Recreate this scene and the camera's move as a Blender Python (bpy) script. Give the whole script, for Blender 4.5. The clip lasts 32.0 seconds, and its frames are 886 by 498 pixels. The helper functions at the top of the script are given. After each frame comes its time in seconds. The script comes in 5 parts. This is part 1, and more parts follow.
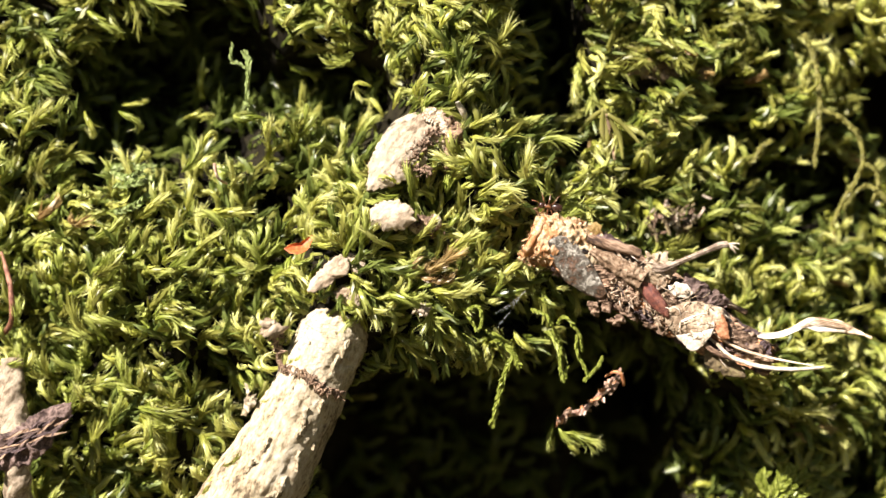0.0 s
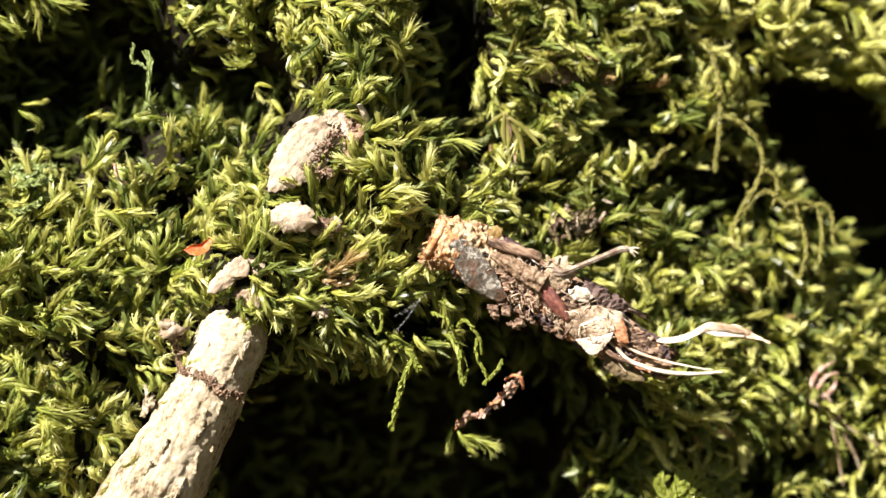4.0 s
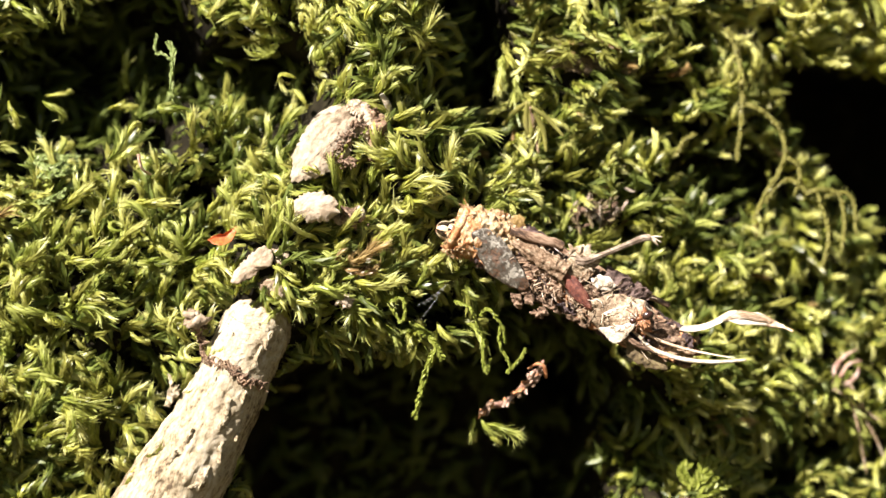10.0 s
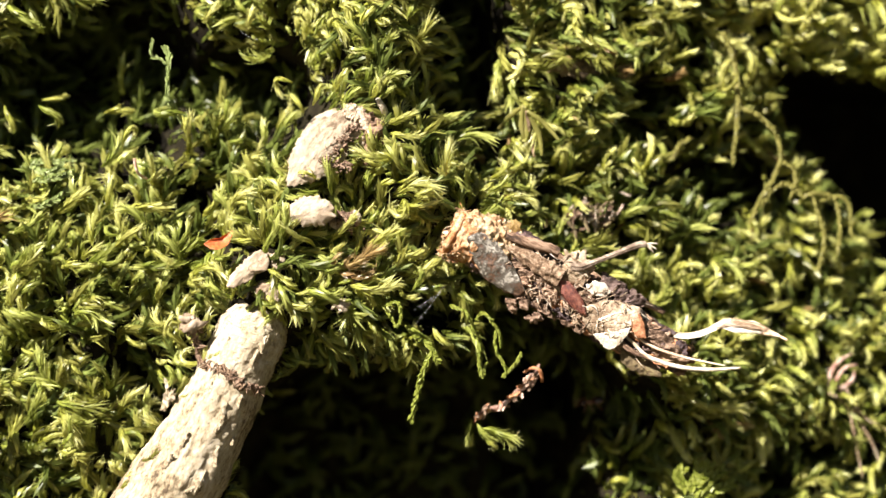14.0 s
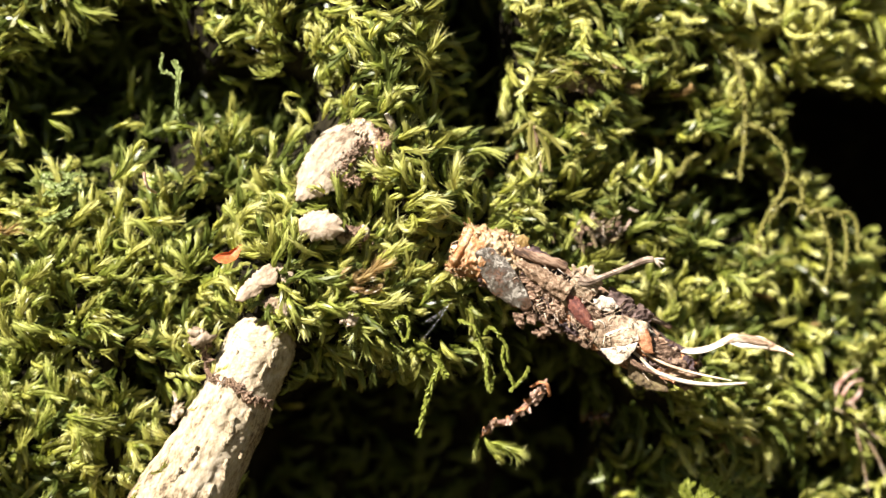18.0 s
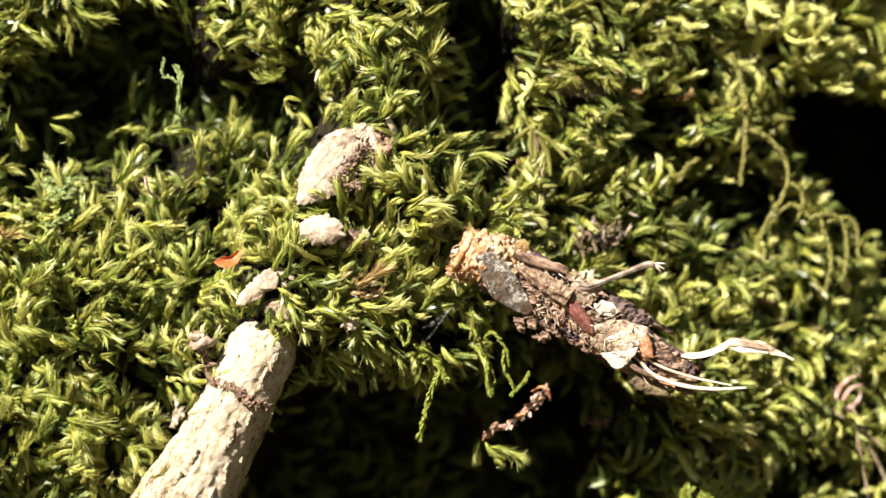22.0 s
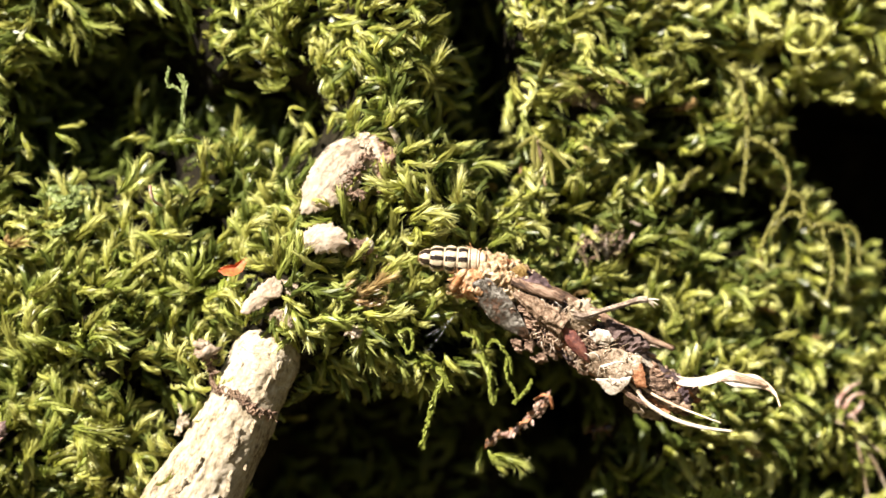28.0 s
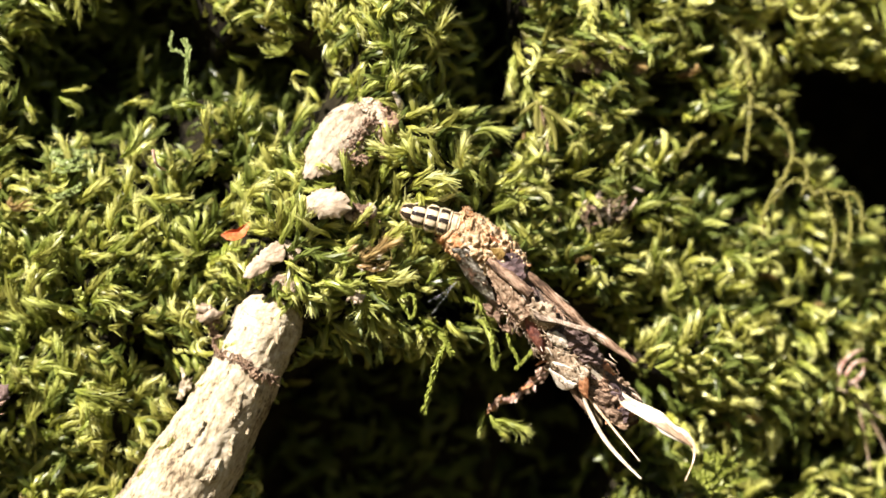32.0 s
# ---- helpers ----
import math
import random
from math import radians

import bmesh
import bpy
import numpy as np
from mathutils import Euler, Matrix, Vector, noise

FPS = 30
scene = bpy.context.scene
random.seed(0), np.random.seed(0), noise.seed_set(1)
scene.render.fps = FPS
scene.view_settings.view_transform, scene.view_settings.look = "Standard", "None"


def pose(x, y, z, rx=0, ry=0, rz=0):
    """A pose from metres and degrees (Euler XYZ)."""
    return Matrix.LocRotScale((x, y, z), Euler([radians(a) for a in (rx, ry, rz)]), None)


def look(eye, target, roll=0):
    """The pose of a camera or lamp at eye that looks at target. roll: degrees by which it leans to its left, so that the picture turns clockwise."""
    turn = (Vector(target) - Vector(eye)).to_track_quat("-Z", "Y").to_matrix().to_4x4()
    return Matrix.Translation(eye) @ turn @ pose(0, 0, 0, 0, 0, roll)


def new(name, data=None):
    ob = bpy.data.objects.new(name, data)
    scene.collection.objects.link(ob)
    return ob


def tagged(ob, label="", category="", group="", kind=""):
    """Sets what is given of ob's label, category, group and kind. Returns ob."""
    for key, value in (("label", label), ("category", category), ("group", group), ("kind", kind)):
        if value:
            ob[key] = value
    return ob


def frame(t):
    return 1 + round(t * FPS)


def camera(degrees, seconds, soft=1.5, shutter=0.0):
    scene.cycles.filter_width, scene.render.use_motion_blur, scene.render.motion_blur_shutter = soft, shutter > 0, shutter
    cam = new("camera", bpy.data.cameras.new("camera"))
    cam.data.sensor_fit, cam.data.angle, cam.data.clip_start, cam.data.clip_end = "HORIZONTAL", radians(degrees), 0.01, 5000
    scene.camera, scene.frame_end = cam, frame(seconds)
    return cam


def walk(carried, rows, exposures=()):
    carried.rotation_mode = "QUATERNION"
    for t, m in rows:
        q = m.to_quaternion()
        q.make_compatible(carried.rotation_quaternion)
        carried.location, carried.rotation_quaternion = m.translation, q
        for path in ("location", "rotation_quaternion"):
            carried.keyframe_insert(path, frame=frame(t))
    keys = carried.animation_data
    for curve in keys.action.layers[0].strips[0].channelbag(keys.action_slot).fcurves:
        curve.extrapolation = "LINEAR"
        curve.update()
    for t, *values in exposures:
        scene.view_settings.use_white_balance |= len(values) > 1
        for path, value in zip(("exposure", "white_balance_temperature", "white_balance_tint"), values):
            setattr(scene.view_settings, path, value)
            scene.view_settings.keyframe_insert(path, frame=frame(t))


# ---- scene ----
# ---------------------------------------------------------------- camera
Z0 = 0.35                      # height of the middle of the view above the ground
FAR = 0.285                    # distance from the lens to the moss
U = 0.08 / 1568                # one step of the bank's chart: 0.051 mm
cam = camera(16.0, 32.0)
cam.data.dof.use_dof = True
cam.data.dof.focus_distance = FAR - 0.006
cam.data.dof.aperture_fstop = 21.0
# seconds, yaw, pitch, roll in degrees, distance behind the chart in mm
ROWS = [
    (0, 1.438, 0.039, -0.24, -284.25),
    (0.5, 1.409, 0.283, -0.02, -285.13),
    (1, 1.250, 0.477, -0.03, -285.25),
    (1.5, 1.518, 0.286, -0.02, -284.76),
    (2, 0.771, 0.063, 0.29, -283.26),
    (2.5, 0.199, -0.043, 0.35, -284.04),
    (3, -0.352, 0.116, 0.26, -284.17),
    (3.5, -0.450, 0.099, 0.26, -284.14),
    (5.5, 0.125, 0.050, -0.11, -284.52),
    (6, 0.042, -0.045, 0.08, -284.35),
    (6.5, 0.171, -0.084, 0.01, -284.13),
    (7, 0.222, -0.154, -0.04, -283.91),
    (7.5, 0.208, -0.217, -0.04, -284.13),
    (8, 0.165, -0.361, 0.03, -283.98),
    (8.5, 0.137, -0.317, 0.05, -284.45),
    (9, 0.106, -0.240, 0.04, -284.53),
    (9.5, 0.112, -0.190, 0.08, -284.60),
    (10, 0.048, -0.111, 0.01, -284.91),
    (10.5, 0.048, -0.121, 0.08, -285.18),
    (11, 0.071, -0.029, 0.06, -285.26),
    (11.5, -0.011, -0.015, 0.03, -285.00),
    (12, 0.054, 0.081, -0.02, -285.19),
    (12.5, 0.007, 0.123, 0.02, -285.23),
    (13, 0.000, 0.000, 0.00, -285.00),
    (13.5, 0.019, -0.099, -0.02, -285.03),
    (14, -0.027, -0.036, -0.01, -285.02),
    (14.5, -0.012, 0.024, -0.04, -285.06),
    (16.5, -0.020, 0.138, -0.02, -285.32),
    (17, 0.095, 0.220, 0.04, -285.73),
    (17.5, 0.001, 0.252, 0.09, -286.11),
    (18, 0.120, 0.230, 0.16, -286.09),
    (18.5, 0.155, 0.332, 0.23, -286.58),
    (19, 0.094, 0.396, 0.17, -286.40),
    (19.5, 0.191, 0.461, 0.18, -286.70),
    (20, 0.133, 0.413, 0.18, -286.47),
    (20.5, 0.235, 0.328, 0.22, -286.69),
    (21, 0.306, 0.314, 0.27, -287.02),
    (21.5, 0.191, 0.360, 0.27, -286.98),
    (22, 0.134, 0.311, 0.23, -286.45),
    (22.5, 0.234, 0.342, 0.19, -286.96),
    (23, 0.179, 0.361, 0.21, -287.16),
    (23.5, 0.255, 0.312, 0.24, -287.44),
    (24, 0.325, 0.291, 0.36, -287.40),
    (24.5, 0.322, 0.284, 0.27, -287.30),
    (25, 0.377, 0.330, 0.29, -287.41),
    (25.5, 0.379, 0.362, 0.28, -287.54),
    (27.5, 0.217, 0.393, 0.29, -287.48),
    (28, 0.190, 0.466, 0.25, -287.92),
    (28.5, 0.154, 0.481, 0.31, -287.95),
    (29, 0.149, 0.372, 0.28, -287.84),
    (29.5, 0.072, 0.256, 0.38, -288.02),
    (30, 0.006, 0.192, 0.40, -287.81),
    (30.5, 0.118, 0.213, 0.38, -288.09),
    (31, 0.162, 0.220, 0.36, -288.45),
    (31.5, 0.099, 0.103, 0.36, -288.29),
    (32, 0.236, -0.165, 0.49, -288.07),
]
walk(cam, [(t, pose(0, mm / 1000, Z0, 0, 0, yaw) @ pose(0, 0, 0, 90 + pitch) @ pose(0, 0, 0, 0, 0, roll))
           for t, yaw, pitch, roll, mm in ROWS])

# ---------------------------------------------------------------- light
SUN_WAY = Vector((-0.50, -0.58, 0.66)).normalized()     # towards the sun
world = bpy.data.worlds.new("sky")
scene.world = world
world.use_nodes = True
sky = world.node_tree.nodes.new("ShaderNodeTexSky")
sky.sky_type, sky.sun_disc = "NISHITA", False
sky.sun_elevation = math.asin(SUN_WAY.z)
sky.sun_rotation = math.atan2(SUN_WAY.x, SUN_WAY.y)
world.node_tree.links.new(sky.outputs[0], world.node_tree.nodes["Background"].inputs[0])
world.node_tree.nodes["Background"].inputs[1].default_value = 0.016
sun = new("sun", bpy.data.lights.new("sun", "SUN"))
sun.data.energy, sun.data.angle, sun.data.color = 5.0, radians(0.53), (1.0, 0.92, 0.865)
sun.matrix_world = look(SUN_WAY * 5, (0, 0, 0))
scene.view_settings.exposure = 1.83


# ---------------------------------------------------------------- materials
def material(name, colours, scale=800.0, rough=0.6, spec=0.5, bump=0.3, fine=4000.0, stretch=(1, 1, 1), translucent=0.0,
             vary=0.25, islands=False, detail=6.0, cracks=0.0, along=0.0, crack_scale=900.0, crisp=0.65, young=None):
    """A mottled surface: a ramp of colours over noise at two scales, fine relief, and a brightness that differs from piece to piece."""
    mat = bpy.data.materials.new(name)
    mat.use_nodes = True
    nt = mat.node_tree
    n, link = nt.nodes, nt.links.new
    bsdf, out = n["Principled BSDF"], n["Material Output"]
    tc = n.new("ShaderNodeTexCoord")
    mp = n.new("ShaderNodeMapping")
    mp.vector_type = "TEXTURE"
    mp.inputs["Rotation"].default_value = (0, radians(along), 0)
    mp.inputs["Scale"].default_value = [1 / q for q in stretch]
    link(tc.outputs["Object"], mp.inputs[0])
    big, small = n.new("ShaderNodeTexNoise"), n.new("ShaderNodeTexNoise")
    grain = 1.0 if islands or scale < 200 else 3.0
    for node, sc, de in ((big, scale * grain, detail), (small, fine * grain, 4.0)):
        node.inputs["Scale"].default_value = sc
        node.inputs["Detail"].default_value = de
        node.inputs["Roughness"].default_value = crisp
        link(mp.outputs[0], node.inputs["Vector"])
    ramp = n.new("ShaderNodeValToRGB")
    el = ramp.color_ramp.elements
    while len(el) < len(colours):
        el.new(0.5)
    for i, c in enumerate(colours):
        el[i].position = 0.43 + 0.14 * i / max(1, len(colours) - 1)
        el[i].color = (*c, 1)
    mix = n.new("ShaderNodeMath")
    mix.operation = "MULTIPLY_ADD"
    mix.inputs[1].default_value = 0.35
    link(small.outputs[0], mix.inputs[0])
    sub = n.new("ShaderNodeMath")
    sub.operation = "MULTIPLY_ADD"
    sub.inputs[1].default_value, sub.inputs[2].default_value = 0.65, 0.0
    link(big.outputs[0], sub.inputs[0])
    link(sub.outputs[0], mix.inputs[2])
    link(mix.outputs[0], ramp.inputs[0])
    tone, relief = ramp.outputs[0], mix.outputs[0]
    if cracks:
        # dark fissures along uneven cells
        wob, vor, cr = n.new("ShaderNodeVectorMath"), n.new("ShaderNodeTexVoronoi"), n.new("ShaderNodeMapRange")
        wob.operation = "MULTIPLY_ADD"
        wob.inputs[1].default_value = (0.0012,) * 3
        link(big.outputs["Color"], wob.inputs[0])
        link(mp.outputs[0], wob.inputs[2])
        vor.feature = "DISTANCE_TO_EDGE"
        vor.inputs["Scale"].default_value = crack_scale
        link(wob.outputs[0], vor.inputs["Vector"])
        cr.inputs["From Max"].default_value = 0.07
        cr.inputs["To Min"].default_value = 1 - cracks
        link(vor.outputs["Distance"], cr.inputs["Value"])
        dk = n.new("ShaderNodeMix")
        dk.data_type, dk.blend_type = "RGBA", "MULTIPLY"
        dk.inputs[0].default_value = 1.0
        link(tone, dk.inputs[6])
        link(cr.outputs[0], dk.inputs[7])
        tone = dk.outputs[2]
        ad = n.new("ShaderNodeMath")
        link(relief, ad.inputs[0])
        link(cr.outputs[0], ad.inputs[1])
        relief = ad.outputs[0]
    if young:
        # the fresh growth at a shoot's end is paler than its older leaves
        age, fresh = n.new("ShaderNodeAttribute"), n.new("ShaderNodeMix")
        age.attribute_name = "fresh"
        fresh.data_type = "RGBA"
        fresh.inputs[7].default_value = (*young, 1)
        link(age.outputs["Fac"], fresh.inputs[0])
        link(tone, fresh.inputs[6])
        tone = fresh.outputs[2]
    if islands:
        rnd = n.new("ShaderNodeNewGeometry").outputs["Random Per Island"]
    else:
        rnd = n.new("ShaderNodeObjectInfo").outputs["Random"]
    hsv = n.new("ShaderNodeHueSaturation")
    mr = n.new("ShaderNodeMapRange")
    mr.inputs["To Min"].default_value, mr.inputs["To Max"].default_value = 1 - vary, 1 + vary
    link(rnd, mr.inputs["Value"])
    link(mr.outputs[0], hsv.inputs["Value"])
    link(tone, hsv.inputs["Color"])
    link(hsv.outputs[0], bsdf.inputs["Base Color"])
    bsdf.inputs["Roughness"].default_value = rough
    bsdf.inputs["Specular IOR Level"].default_value = spec
    if bump:
        bp = n.new("ShaderNodeBump")
        bp.inputs["Strength"].default_value = bump
        bp.inputs["Distance"].default_value = 0.0003
        link(relief, bp.inputs["Height"])
        link(bp.outputs[0], bsdf.inputs["Normal"])
    if translucent:
        tr, ms = n.new("ShaderNodeBsdfTranslucent"), n.new("ShaderNodeMixShader")
        ms.inputs[0].default_value = translucent
        link(hsv.outputs[0], tr.inputs["Color"])
        link(bsdf.outputs[0], ms.inputs[1])
        link(tr.outputs[0], ms.inputs[2])
        link(ms.outputs[0], out.inputs["Surface"])
    return mat


MOSS = dict(scale=90.0, fine=700.0, rough=0.38, spec=0.48, bump=0.0, translucent=0.42, vary=0.26, islands=True, detail=3.0)
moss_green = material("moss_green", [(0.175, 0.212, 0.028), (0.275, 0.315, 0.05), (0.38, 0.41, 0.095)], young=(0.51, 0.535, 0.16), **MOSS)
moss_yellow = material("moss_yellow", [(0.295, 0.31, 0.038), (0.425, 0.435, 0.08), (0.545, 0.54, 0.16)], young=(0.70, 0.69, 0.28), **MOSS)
# darker copy of the moss green, standing for shade in gaps and hollow
moss_shade = material("moss_shade", [(0.05, 0.07, 0.012), (0.10, 0.13, 0.02), (0.16, 0.19, 0.04)], young=(0.18, 0.22, 0.05), **MOSS)
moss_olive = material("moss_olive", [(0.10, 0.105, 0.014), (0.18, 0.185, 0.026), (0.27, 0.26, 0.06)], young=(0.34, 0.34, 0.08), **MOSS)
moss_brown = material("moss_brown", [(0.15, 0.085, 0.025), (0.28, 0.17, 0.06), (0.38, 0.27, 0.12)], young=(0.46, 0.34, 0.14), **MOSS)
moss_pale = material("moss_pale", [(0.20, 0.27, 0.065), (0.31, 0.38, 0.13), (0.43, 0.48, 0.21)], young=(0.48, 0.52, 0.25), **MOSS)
moss_runner = material("moss_runner", [(0.19, 0.185, 0.04), (0.29, 0.275, 0.07), (0.38, 0.35, 0.12)], **MOSS)
# darker than real humus: the gaps' shade is put into this colour
soil = material("shaded_soil", [(0.005, 0.004, 0.002), (0.010, 0.008, 0.004), (0.020, 0.017, 0.008)], scale=150, fine=900, rough=0.95, spec=0.1, bump=0.8, vary=0.0)
litter = material("leaf_litter", [(0.03, 0.022, 0.012), (0.09, 0.06, 0.03), (0.07, 0.09, 0.03)], scale=6, fine=60, rough=0.95, spec=0.1, bump=0.5, vary=0.0)
bark_pale = material("pale_bark", [(0.075, 0.052, 0.03), (0.24, 0.185, 0.11), (0.335, 0.28, 0.185), (0.39, 0.335, 0.24), (0.46, 0.41, 0.325)], scale=55, fine=2300, rough=0.78, spec=0.22, bump=1.0, vary=0.05, stretch=(0.45, 1, 1), along=-62, detail=14.0, crisp=0.8)
root_wood = material("weathered_root", [(0.11, 0.078, 0.048), (0.26, 0.205, 0.14), (0.345, 0.285, 0.205), (0.42, 0.36, 0.28)], scale=75, fine=2200, rough=0.8, spec=0.2, bump=0.9, crisp=0.8, vary=0.05, detail=13.0, along=-55, stretch=(0.4, 1, 1))
fibre_grey = material("fibrous_bark", [(0.14, 0.10, 0.07), (0.30, 0.235, 0.175), (0.46, 0.39, 0.31)], scale=200, fine=2600, rough=0.85, spec=0.2, bump=0.9, stretch=(0.2, 1, 1))
root_tan = material("tan_root_wood", [(0.11, 0.075, 0.045), (0.23, 0.17, 0.11), (0.30, 0.235, 0.16), (0.38, 0.315, 0.235)], scale=120, fine=2600, rough=0.8, spec=0.2, bump=0.9, crisp=0.8, vary=0.05, detail=13.0, along=-40, stretch=(0.5, 1, 1))
bark_flake = material("bark_flake", [(0.20, 0.14, 0.09), (0.38, 0.29, 0.20), (0.55, 0.46, 0.35)], scale=500, fine=3000, rough=0.85, spec=0.2, bump=0.8)
crumb = material("soil_crumbs", [(0.055, 0.034, 0.022), (0.15, 0.095, 0.062), (0.30, 0.21, 0.145)], scale=600, fine=3000, rough=0.95, spec=0.1, bump=1.0)
leaf_grey = material("weathered_grey_leaf", [(0.03, 0.02, 0.013), (0.13, 0.068, 0.036), (0.07, 0.04, 0.024), (0.045, 0.036, 0.025), (0.105, 0.092, 0.07), (0.06, 0.048, 0.034), (0.30, 0.275, 0.225)], scale=190, fine=1500, rough=0.5, spec=0.35, bump=1.2, vary=0.0, detail=10.0, crisp=0.82)
wood_brown = material("brown_wood", [(0.05, 0.028, 0.016), (0.18, 0.105, 0.062), (0.35, 0.235, 0.155)], scale=500, fine=2500, rough=0.75, spec=0.3, bump=1.0, stretch=(0.2, 1, 1))
plate_dark = material("dark_bark_plate", [(0.05, 0.03, 0.025), (0.11, 0.07, 0.055), (0.19, 0.13, 0.11)], scale=600, fine=3000, rough=0.7, spec=0.3, bump=0.9)
plate_purple = material("purplish_bark", [(0.030, 0.018, 0.018), (0.065, 0.038, 0.036), (0.12, 0.075, 0.07)], scale=300, fine=3000, rough=0.6, spec=0.4, bump=0.9)
plate_tan = material("tan_leaf_bit", [(0.11, 0.065, 0.036), (0.23, 0.15, 0.09), (0.37, 0.27, 0.18)], scale=600, fine=3000, rough=0.8, spec=0.2, bump=0.9)
plate_rust = material("rust_leaf_bit", [(0.22, 0.08, 0.03), (0.36, 0.15, 0.06), (0.46, 0.24, 0.12)], scale=600, fine=3000, rough=0.6, spec=0.4, bump=0.6)
silk = material("grey_silk", [(0.035, 0.025, 0.018), (0.09, 0.065, 0.048), (0.20, 0.155, 0.115)], scale=500, fine=3500, rough=0.8, spec=0.3, bump=1.0)
straw_pale = material("bleached_straw", [(0.36, 0.28, 0.18), (0.54, 0.47, 0.36), (0.67, 0.61, 0.51)], scale=400, fine=2500, rough=0.55, spec=0.35, bump=0.9, stretch=(0.12, 1, 1))
straw_brown = material("brown_straw", [(0.30, 0.20, 0.12), (0.46, 0.34, 0.23), (0.58, 0.48, 0.36)], scale=400, fine=2500, rough=0.6, spec=0.4, bump=0.6, stretch=(0.15, 1, 1))
flake_white = material("white_leaf_flake", [(0.34, 0.27, 0.19), (0.50, 0.43, 0.34), (0.62, 0.57, 0.48)], scale=200, fine=1800, rough=0.7, spec=0.3, bump=0.6, crisp=0.75)
seed_red = material("dark_red_bud_scale", [(0.07, 0.016, 0.012), (0.15, 0.042, 0.026), (0.25, 0.09, 0.05)], scale=500, fine=3000, rough=0.5, spec=0.5, bump=1.0, crisp=0.75)
frass_orange = material("orange_frass", [(0.34, 0.125, 0.04), (0.50, 0.25, 0.10), (0.63, 0.44, 0.27)], scale=400, fine=3000, rough=0.6, spec=0.4, bump=0.6, translucent=0.2)
frass_pale = material("pale_frass", [(0.22, 0.115, 0.045), (0.40, 0.255, 0.12), (0.50, 0.36, 0.20), (0.60, 0.49, 0.34)], scale=500, fine=3000, rough=0.6, spec=0.4, bump=0.6, translucent=0.15, vary=0.35)
leaf_red = material("orange_red_leaf", [(0.36, 0.065, 0.018), (0.48, 0.11, 0.025), (0.54, 0.18, 0.05)], scale=500, fine=3000, rough=0.45, spec=0.5, bump=0.3, translucent=0.3)
pink_stem = material("reddish_stem", [(0.20, 0.10, 0.065), (0.40, 0.25, 0.18), (0.58, 0.45, 0.37)], scale=400, fine=2500, rough=0.6, spec=0.4, bump=0.5)
ant_brown = material("glossy_ant", [(0.02, 0.010, 0.007), (0.045, 0.018, 0.012)], scale=900, fine=4000, rough=0.25, spec=0.6, bump=0.1, vary=0.1)
ant_red = material("reddish_ant", [(0.10, 0.038, 0.016), (0.20, 0.085, 0.035)], scale=900, fine=4000, rough=0.3, spec=0.6, bump=0.1, vary=0.1)
rotten = material("rotten_leaf", [(0.05, 0.035, 0.018), (0.13, 0.095, 0.05), (0.20, 0.15, 0.075), (0.26, 0.22, 0.10)], scale=120, fine=1800, rough=0.75, spec=0.3, bump=0.8, vary=0.1, crisp=0.75, translucent=0.3)
tissue = material("torn_tissue", [(0.11, 0.07, 0.04), (0.23, 0.17, 0.105), (0.37, 0.295, 0.21)], scale=350, fine=2500, rough=0.75, spec=0.25, bump=0.9, stretch=(0.3, 1, 1))
stem_red = material("red_brown_stem", [(0.10, 0.035, 0.02), (0.20, 0.08, 0.045), (0.30, 0.15, 0.09)], scale=400, fine=2500, rough=0.6, spec=0.4, bump=0.6)
ochre = material("ochre_leaf", [(0.14, 0.075, 0.018), (0.27, 0.165, 0.04), (0.38, 0.26, 0.09)], scale=300, fine=2500, rough=0.5, spec=0.4, bump=0.5, translucent=0.3)
veined_leaf = material("dry_veined_leaf", [(0.17, 0.115, 0.07), (0.28, 0.205, 0.13), (0.38, 0.295, 0.20), (0.52, 0.45, 0.35)], scale=160, fine=2400, rough=0.65, spec=0.3, bump=0.6, vary=0.0, cracks=0.25, crack_scale=1100, crisp=0.72)
web = material("spider_silk", [(0.6, 0.6, 0.6), (0.8, 0.8, 0.8)], scale=900, fine=4000, rough=0.3, spec=0.8, bump=0.0, translucent=0.3)


def striped(name, light, dark, count, width, shift=0.0):
    """Long dark stripes on a pale glossy skin: they follow the angle round the body's long axis (local x)."""
    mat = material(name, [light, tuple(min(1, c * 1.12) for c in light)], scale=900, fine=4000, rough=0.2, spec=0.8, bump=0.12, vary=0.04)
    nt = mat.node_tree
    n, link = nt.nodes, nt.links.new
    tc, sp = n.new("ShaderNodeTexCoord"), n.new("ShaderNodeSeparateXYZ")
    link(tc.outputs["Object"], sp.inputs[0])

    def math_node(op, a, b):
        node = n.new("ShaderNodeMath")
        node.operation = op
        for i, v in enumerate((a, b)):
            if isinstance(v, (int, float)):
                node.inputs[i].default_value = v
            else:
                link(v, node.inputs[i])
        return node.outputs[0]

    no = n.new("ShaderNodeTexNoise")
    no.inputs["Scale"].default_value = 1400
    ang = math_node("ARCTAN2", sp.outputs[2], sp.outputs[1])
    ang = math_node("ADD", ang, math_node("MULTIPLY", no.outputs[0], 0.45))
    wave = math_node("SINE", math_node("ADD", math_node("MULTIPLY", ang, float(count)), shift), 0.0)
    mask = math_node("GREATER_THAN", wave, width)
    mx = n.new("ShaderNodeMix")
    mx.data_type = "RGBA"
    base = n["Principled BSDF"].inputs["Base Color"]
    old = base.links[0].from_socket
    link(mask, mx.inputs[0])
    link(old, mx.inputs[6])
    mx.inputs[7].default_value = (*dark, 1)
    link(mx.outputs[2], base)
    return mat


